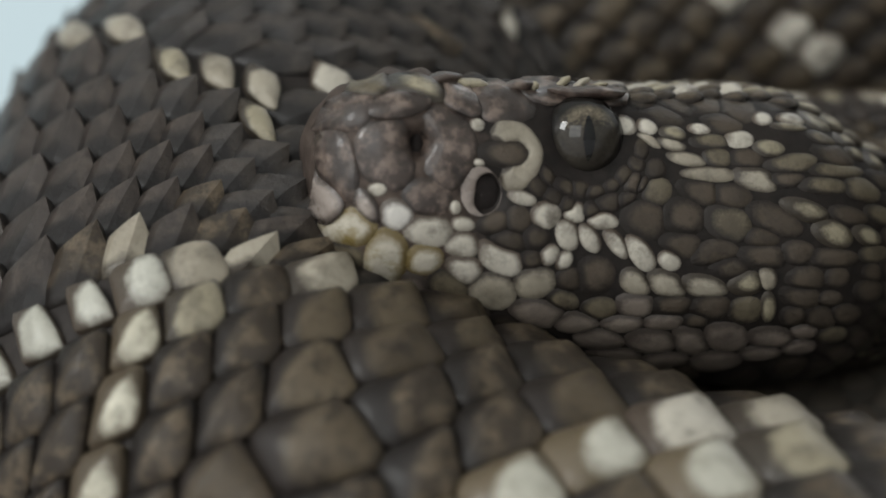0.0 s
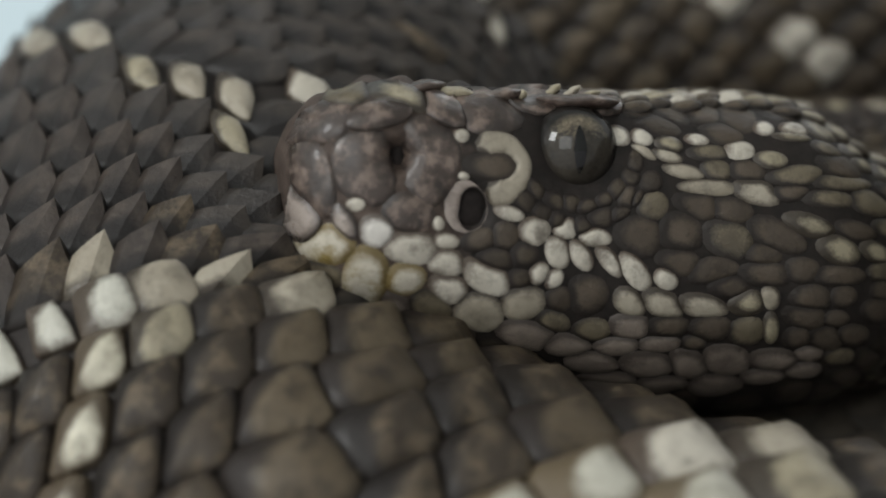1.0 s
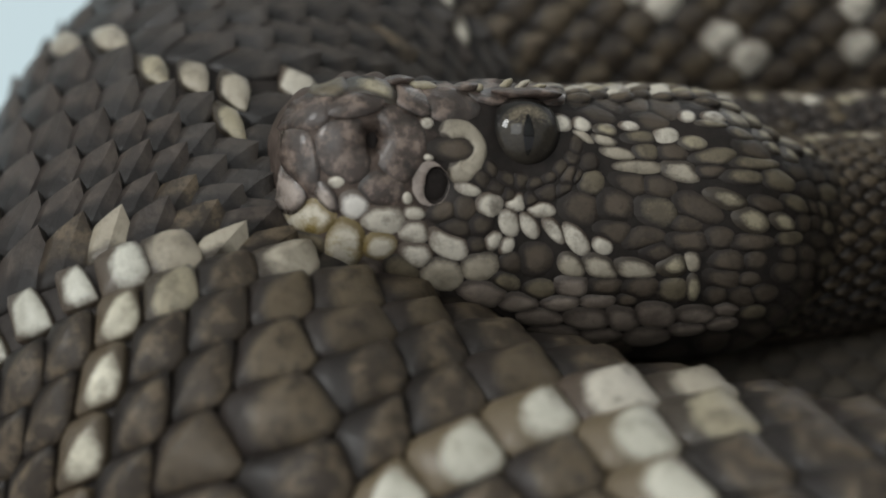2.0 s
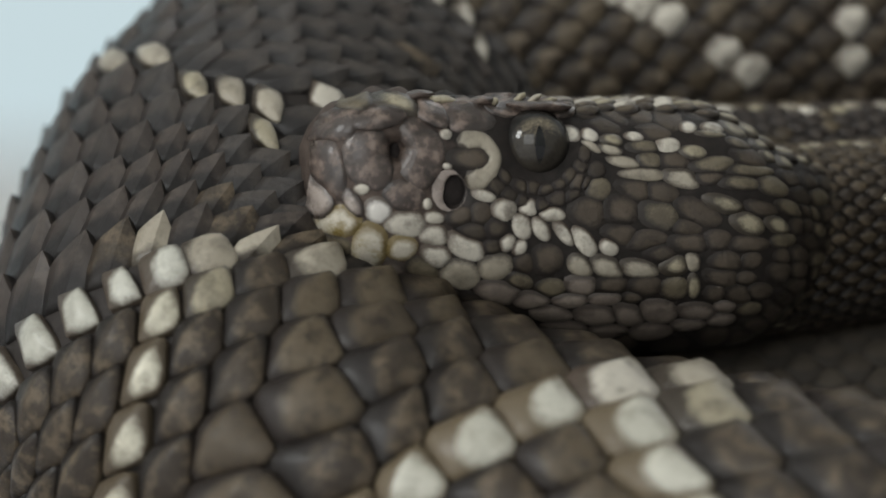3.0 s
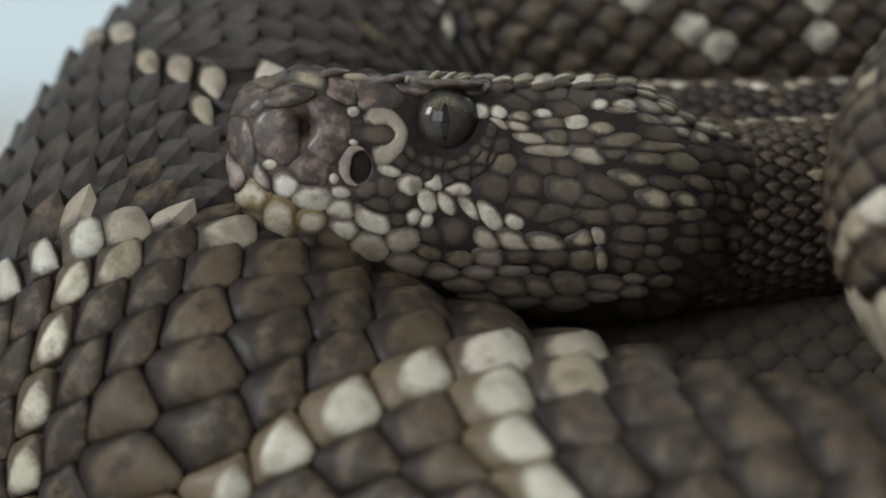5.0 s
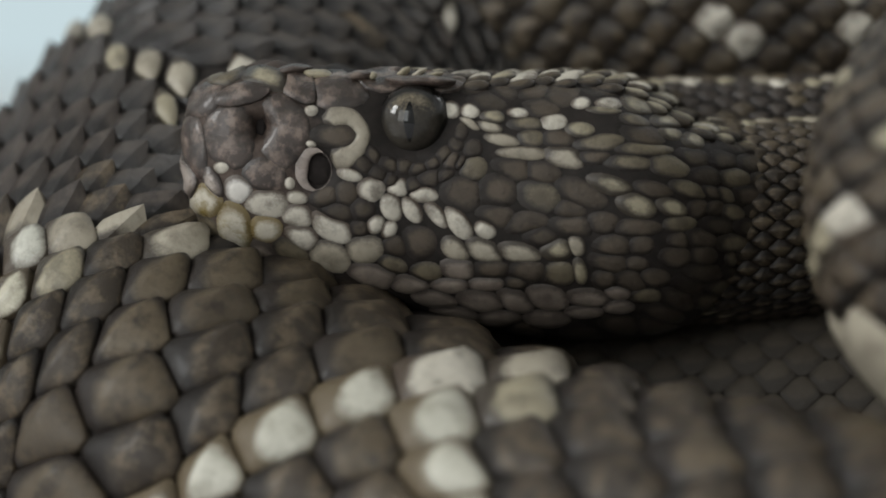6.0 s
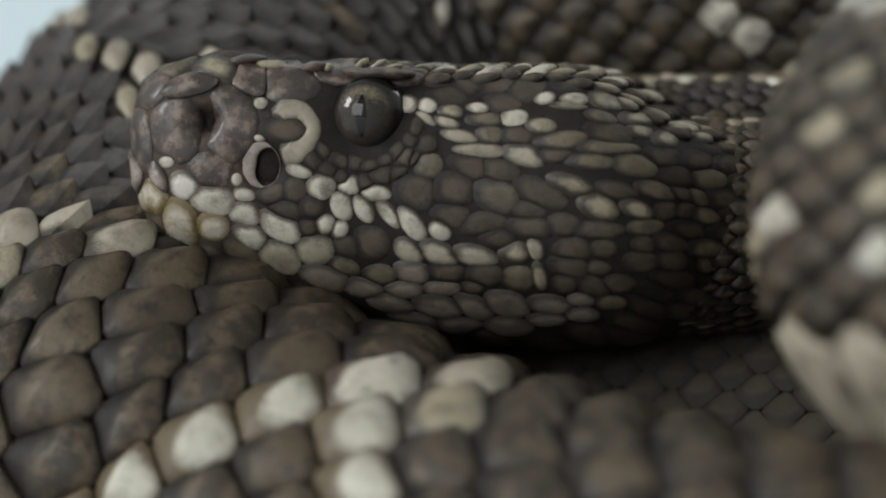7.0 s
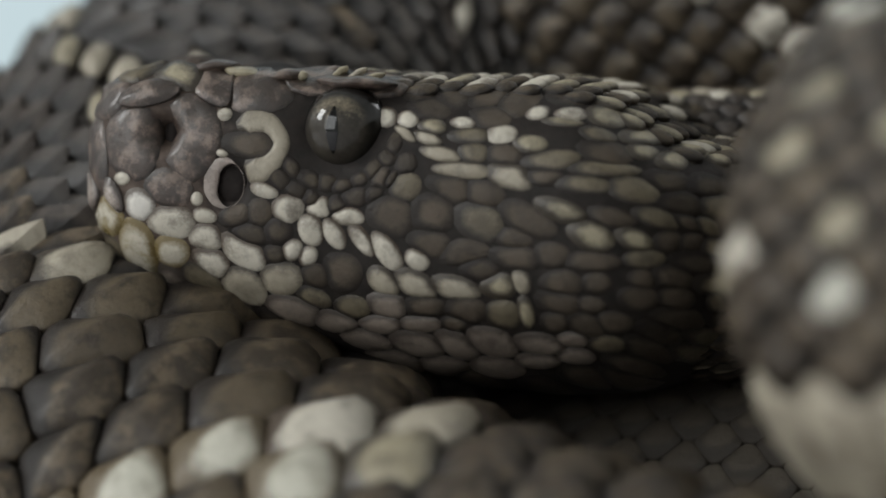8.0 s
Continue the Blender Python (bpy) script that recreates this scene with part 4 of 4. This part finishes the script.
# brow ridge over the eye, and the plates along the snout's upper edge
def ridge(name, at, radii, turn, mat, flat=0.6):
    bm = bmesh.new()
    bmesh.ops.create_uvsphere(bm, u_segments=36, v_segments=20, radius=1.0)
    for v in bm.verts:
        c = v.co.copy()
        if c.z > 0:
            c.z *= flat
        c.z += 0.12 * math.sin(c.x * 5.0) * (1 - abs(c.x))
        q = Vector((c.x * radii[0], c.y * radii[1], c.z * radii[2]))
        q.rotate(Euler((0, -radians(turn), 0)))
        v.co = put((at[0] + q.x, at[1] + q.y, at[2] + q.z))
    return part(name, bm, mat, head)


ridge("crown_scale", (-1.20, 0.44, 0.48), (0.22, 0.22, 0.09), 6, PLATE)
ridge("crown_scale", (-0.92, 0.44, 0.44), (0.20, 0.18, 0.08), -10, BUFF)
ridge("crown_scale", (-0.58, 0.40, 0.42), (0.20, 0.16, 0.08), 8, PLATE)
ridge("crown_scale", (-0.40, 0.36, 0.43), (0.045, 0.05, 0.05), 10, BUFF)
ridge("crown_scale", (-0.13, 0.50, 0.46), (0.08, 0.06, 0.045), 35, BUFF)
ridge("crown_scale", (0.02, 0.50, 0.45), (0.09, 0.06, 0.04), 30, DULL)
ridge("crown_scale", (0.16, 0.50, 0.43), (0.10, 0.06, 0.035), 12, BUFF)
ridge("crown_scale", (0.05, 0.42, 0.38), (0.34, 0.22, 0.08), -2, PLATE)


def fill_head():
    """The remaining small scales: rows on the near side, then the crown and the far side."""
    rng = random.Random(5)
    count = 0
    far = []
    z = 0.70
    row = 0
    while z > -2.05:
        step = 0.27
        x = -2.15 + (row % 2) * step / 2
        while x < 3.5:
            xx, zz = x + rng.uniform(-0.03, 0.03), z + rng.uniform(-0.02, 0.02) - 0.12 * max(0, x)
            inside = LOW(xx) + 0.06 < zz < TOP(xx) - 0.03
            clear = all(((xx - a) / (b + 0.09)) ** 2 + ((zz - c) / (d + 0.06)) ** 2 > 1 for a, c, b, d in PLACES)
            if inside and clear:
                small = 0.8 if xx > 2.3 or zz < -1.6 else 1.0
                mat = HEAD_OLIVE if rng.random() < 0.04 + 0.16 * (xx > 1.6) else HEAD_DARK if rng.random() < 0.6 else HEAD_BROWN
                if count < 260:
                    SEEDS.append((xx, zz, 0.135 * small, 0.085 * small, radians(-14), mat, 0.016, "scale", (0.28, 0.0), "", 2.0, 3.0))
                    count += 1
                else:
                    SEEDS.append((xx, zz, 0.135 * small, 0.085 * small, radians(-14), mat, 0.016, "", (0.28, 0.0), "", 2.0, 3.0))
            x += step
        z -= 0.15
        row += 1
    for i in range(27):
        for k in range(26):
            x = -2.0 + 0.21 * i
            a = radians(62) + (k + 0.5 * (i % 2)) * radians(7.5)
            p, n, dx, da = skin_frame(x, a)
            mat = (OLIVE, DARK, BUFF)[int(rng.random() * 2.25)]
            if x < -0.25:
                continue
            edge = radians(66) < a < radians(110)
            if edge and x > 0.3 and rng.random() < 0.75:
                mat = CREAM if rng.random() < 0.45 else BUFF
            far.append((p, (dx + (0.20 if edge else 0.14) * n) * 0.16 * rng.uniform(0.8, 1.15), np.cross(n, dx) * 0.10, n * 0.07, mat))
    joined("scale_field", HEAD_SHAPE, far, head)


fill_head()


def near_table():
    """Depth and normal of the near side over x and height."""
    xs = np.linspace(-2.245, 3.58, 350)
    zs = np.linspace(-2.15, 0.62, 280)
    depth = np.empty((350, 280))
    for i, x in enumerate(xs):
        col = head_at(np.full(361, x), HALF)
        depth[i] = np.interp(zs, col[:, 2], col[:, 1])
    gx, gz = np.gradient(depth, xs, zs)
    nrm = unit(np.stack([gx, -np.ones_like(gx), gz], -1))

    def look_up(x, z):
        x = np.clip(x, -2.21, 3.55)
        z = np.clip(z, LOW(x) + 0.02, TOP(x) - 0.02)
        i = np.clip(np.searchsorted(xs, x) - 1, 0, 348)
        j = np.clip(np.searchsorted(zs, z) - 1, 0, 278)
        a, b = (x - xs[i]) / (xs[1] - xs[0]), (z - zs[j]) / (zs[1] - zs[0])

        def mix(t):
            if t.ndim == 3:
                a_, b_ = a[:, None], b[:, None]
            else:
                a_, b_ = a, b
            return (1 - a_) * (1 - b_) * t[i, j] + a_ * (1 - b_) * t[i + 1, j] + (1 - a_) * b_ * t[i, j + 1] + a_ * b_ * t[i + 1, j + 1]

        return np.stack([x, mix(depth), z], -1), unit(mix(nrm))

    return look_up


def crescent(points, width):
    """The curved pale fold between the pit and the eye, swelling in the middle of its breadth."""
    look_up = near_table()
    line = spline([(x, z, 0) for x, z in points], 10)[:, :2]
    along = unit(np.gradient(line, axis=0))
    across = np.stack([-along[:, 1], along[:, 0]], -1)
    n, cs = len(line), 9
    q = np.linspace(0, 1, n)
    w = width * np.minimum(1, 6 * np.minimum(q, 1 - q) + 0.3) * (1.0 + 0.32 * np.cos(2 * np.pi * q) + 0.2 * q)
    v = np.linspace(-1, 1, cs)
    flat = (line[:, None] + across[:, None] * (w[:, None] * v)[..., None]).reshape(-1, 2)
    p, nrm = look_up(flat[:, 0], flat[:, 1])
    high = np.tile(0.035 * (1 - np.abs(v) ** 3) - 0.01, n) * np.repeat(np.minimum(1, 8 * np.minimum(q, 1 - q) + 0.2), cs)
    p = p + nrm * high[:, None]
    me = bpy.data.meshes.new("loreal_fold")
    me.from_pydata(((p - p[0]) * CM).tolist(), [], [(i * cs + k, i * cs + k + 1, (i + 1) * cs + k + 1, (i + 1) * cs + k) for i in range(n - 1) for k in range(cs - 1)])
    rim_attribute(me, np.clip(np.tile(0.95 * np.abs(v) ** 1.1, n) + np.repeat(np.maximum(0, 1 - 9 * np.minimum(q, 1 - q)), cs), 0, 1.1).tolist())
    linked("loreal_fold", me, DULL, head, "dull cream crescent fold").location = put(p[0])


crescent(CRESCENT, 0.095)


def head_scales():
    """Each scale swells until it meets its neighbours, so that only a thin seam parts them."""
    look_up = near_table()
    openings = [(0.0, -0.02, 0.30, 0.30), (-1.43, -0.06, 0.065, 0.21), (-0.88, -0.46, 0.17, 0.19)] + [(x, z, 0.075, 0.055) for x, z in CRESCENT]
    seeds = SEEDS + [(x, z, a, b, 0.0, None, 0, "", (0, 0), "", 1.0, 2.0) for x, z, a, b in openings]
    c = np.array([q[:2] for q in seeds])
    ax = np.array([[math.cos(q[4]) / q[2], math.sin(q[4]) / q[2], -math.sin(q[4]) / q[3], math.cos(q[4]) / q[3]] for q in seeds])

    def reach(k, pts):
        d = pts[..., None, :] - c[k]
        return np.hypot(d[..., 0] * ax[k, 0] + d[..., 1] * ax[k, 1], d[..., 0] * ax[k, 2] + d[..., 1] * ax[k, 3])

    seg, rings = 18, np.array([0.4, 0.72, 0.9, 0.98, 1.0])
    turn = np.arange(seg) * 2 * np.pi / seg
    rest = []
    for i, (x, z, hl, hh, ang, mat, high, name, fade, label, grow, edge) in enumerate(SEEDS):
        others = np.array([k for k in np.flatnonzero(np.hypot(*(c - c[i]).T) < 1.0) if k != i])
        ur, vr = np.cos(turn), np.sin(turn)
        dirs = np.stack([ur * hl * math.cos(ang) - vr * hh * math.sin(ang), ur * hl * math.sin(ang) + vr * hh * math.cos(ang)], -1)
        steps = np.linspace(0.3, grow, 40)
        pts = np.array([x, z]) + dirs[:, None, :] * steps[None, :, None]
        beaten = reach(others, pts).min(-1) < steps[None, :]
        out = np.where(beaten.any(1), steps[beaten.argmax(1)], grow)
        out = (out + 0.5 * (np.roll(out, 1) + np.roll(out, -1))) / 2
        out = np.minimum(out, (np.where(beaten.any(1), steps[beaten.argmax(1)], grow)) + 0.05) * 0.985
        flat, lift, rim = [np.array([x, z])], [high], [0.0]
        for r in rings:
            for k in range(seg):
                flat.append(np.array([x, z]) + dirs[k] * out[k] * r)
                q = flat[-1]
                lift.append(high * (1 - (0.55 if edge < 2.5 else 0.92) * r**edge) * (1 + (0.4 if edge < 2.5 else 0.25) * math.sin(9 * q[0] + 13 * q[1]) * math.sin(14 * q[0] - 8 * q[1] + i)))
                rim.append(min(1.15, max(0.0, r - fade[0] * ur[k] * r + fade[1] * vr[k] * r)))
        for k in range(seg):
            flat.append(np.array([x, z]) + dirs[k] * out[k] * 1.01)
            lift.append(-0.02)
            rim.append(1.1)
        flat = np.array(flat)
        p, n = look_up(flat[:, 0], flat[:, 1])
        p = p + n * np.array(lift)[:, None]
        faces = [(0, 1 + k, 1 + (k + 1) % seg) for k in range(seg)]
        for j in range(len(rings)):
            faces += [(1 + j * seg + k, 1 + (j + 1) * seg + k, 1 + (j + 1) * seg + (k + 1) % seg, 1 + j * seg + (k + 1) % seg) for k in range(seg)]
        if not name:
            rest.append((p, faces, rim, mat))
            continue
        base = p[0]
        me = bpy.data.meshes.new(name)
        me.from_pydata(((p - base) * CM).tolist(), [], faces)
        rim_attribute(me, rim)
        ob = new(name, me)
        me.materials.append(mat)
        me.polygons.foreach_set("use_smooth", [True] * len(me.polygons))
        ob.parent = head
        ob.matrix_parent_inverse = head.matrix_world.inverted()
        ob.location = put(base)
        if label:
            tagged(ob, label)
    if rest:
        mats, verts, fs, slots, rims = [], [], [], [], []
        for p, faces, rim, mat in rest:
            o = sum(len(v) for v in verts)
            if mat not in mats:
                mats.append(mat)
            fs += [tuple(o + k for k in f) for f in faces]
            slots += [mats.index(mat)] * len(faces)
            verts.append(p + (0, 0, EYE_Z))
            rims += rim
        me = bpy.data.meshes.new("small_scale_field")
        me.from_pydata((np.concatenate(verts) * CM).tolist(), [], fs)
        rim_attribute(me, rims)
        for m in mats:
            me.materials.append(m)
        me.polygons.foreach_set("material_index", slots)
        tagged(linked("small_scale_field", me, None, head), kind="stuff")


head_scales()
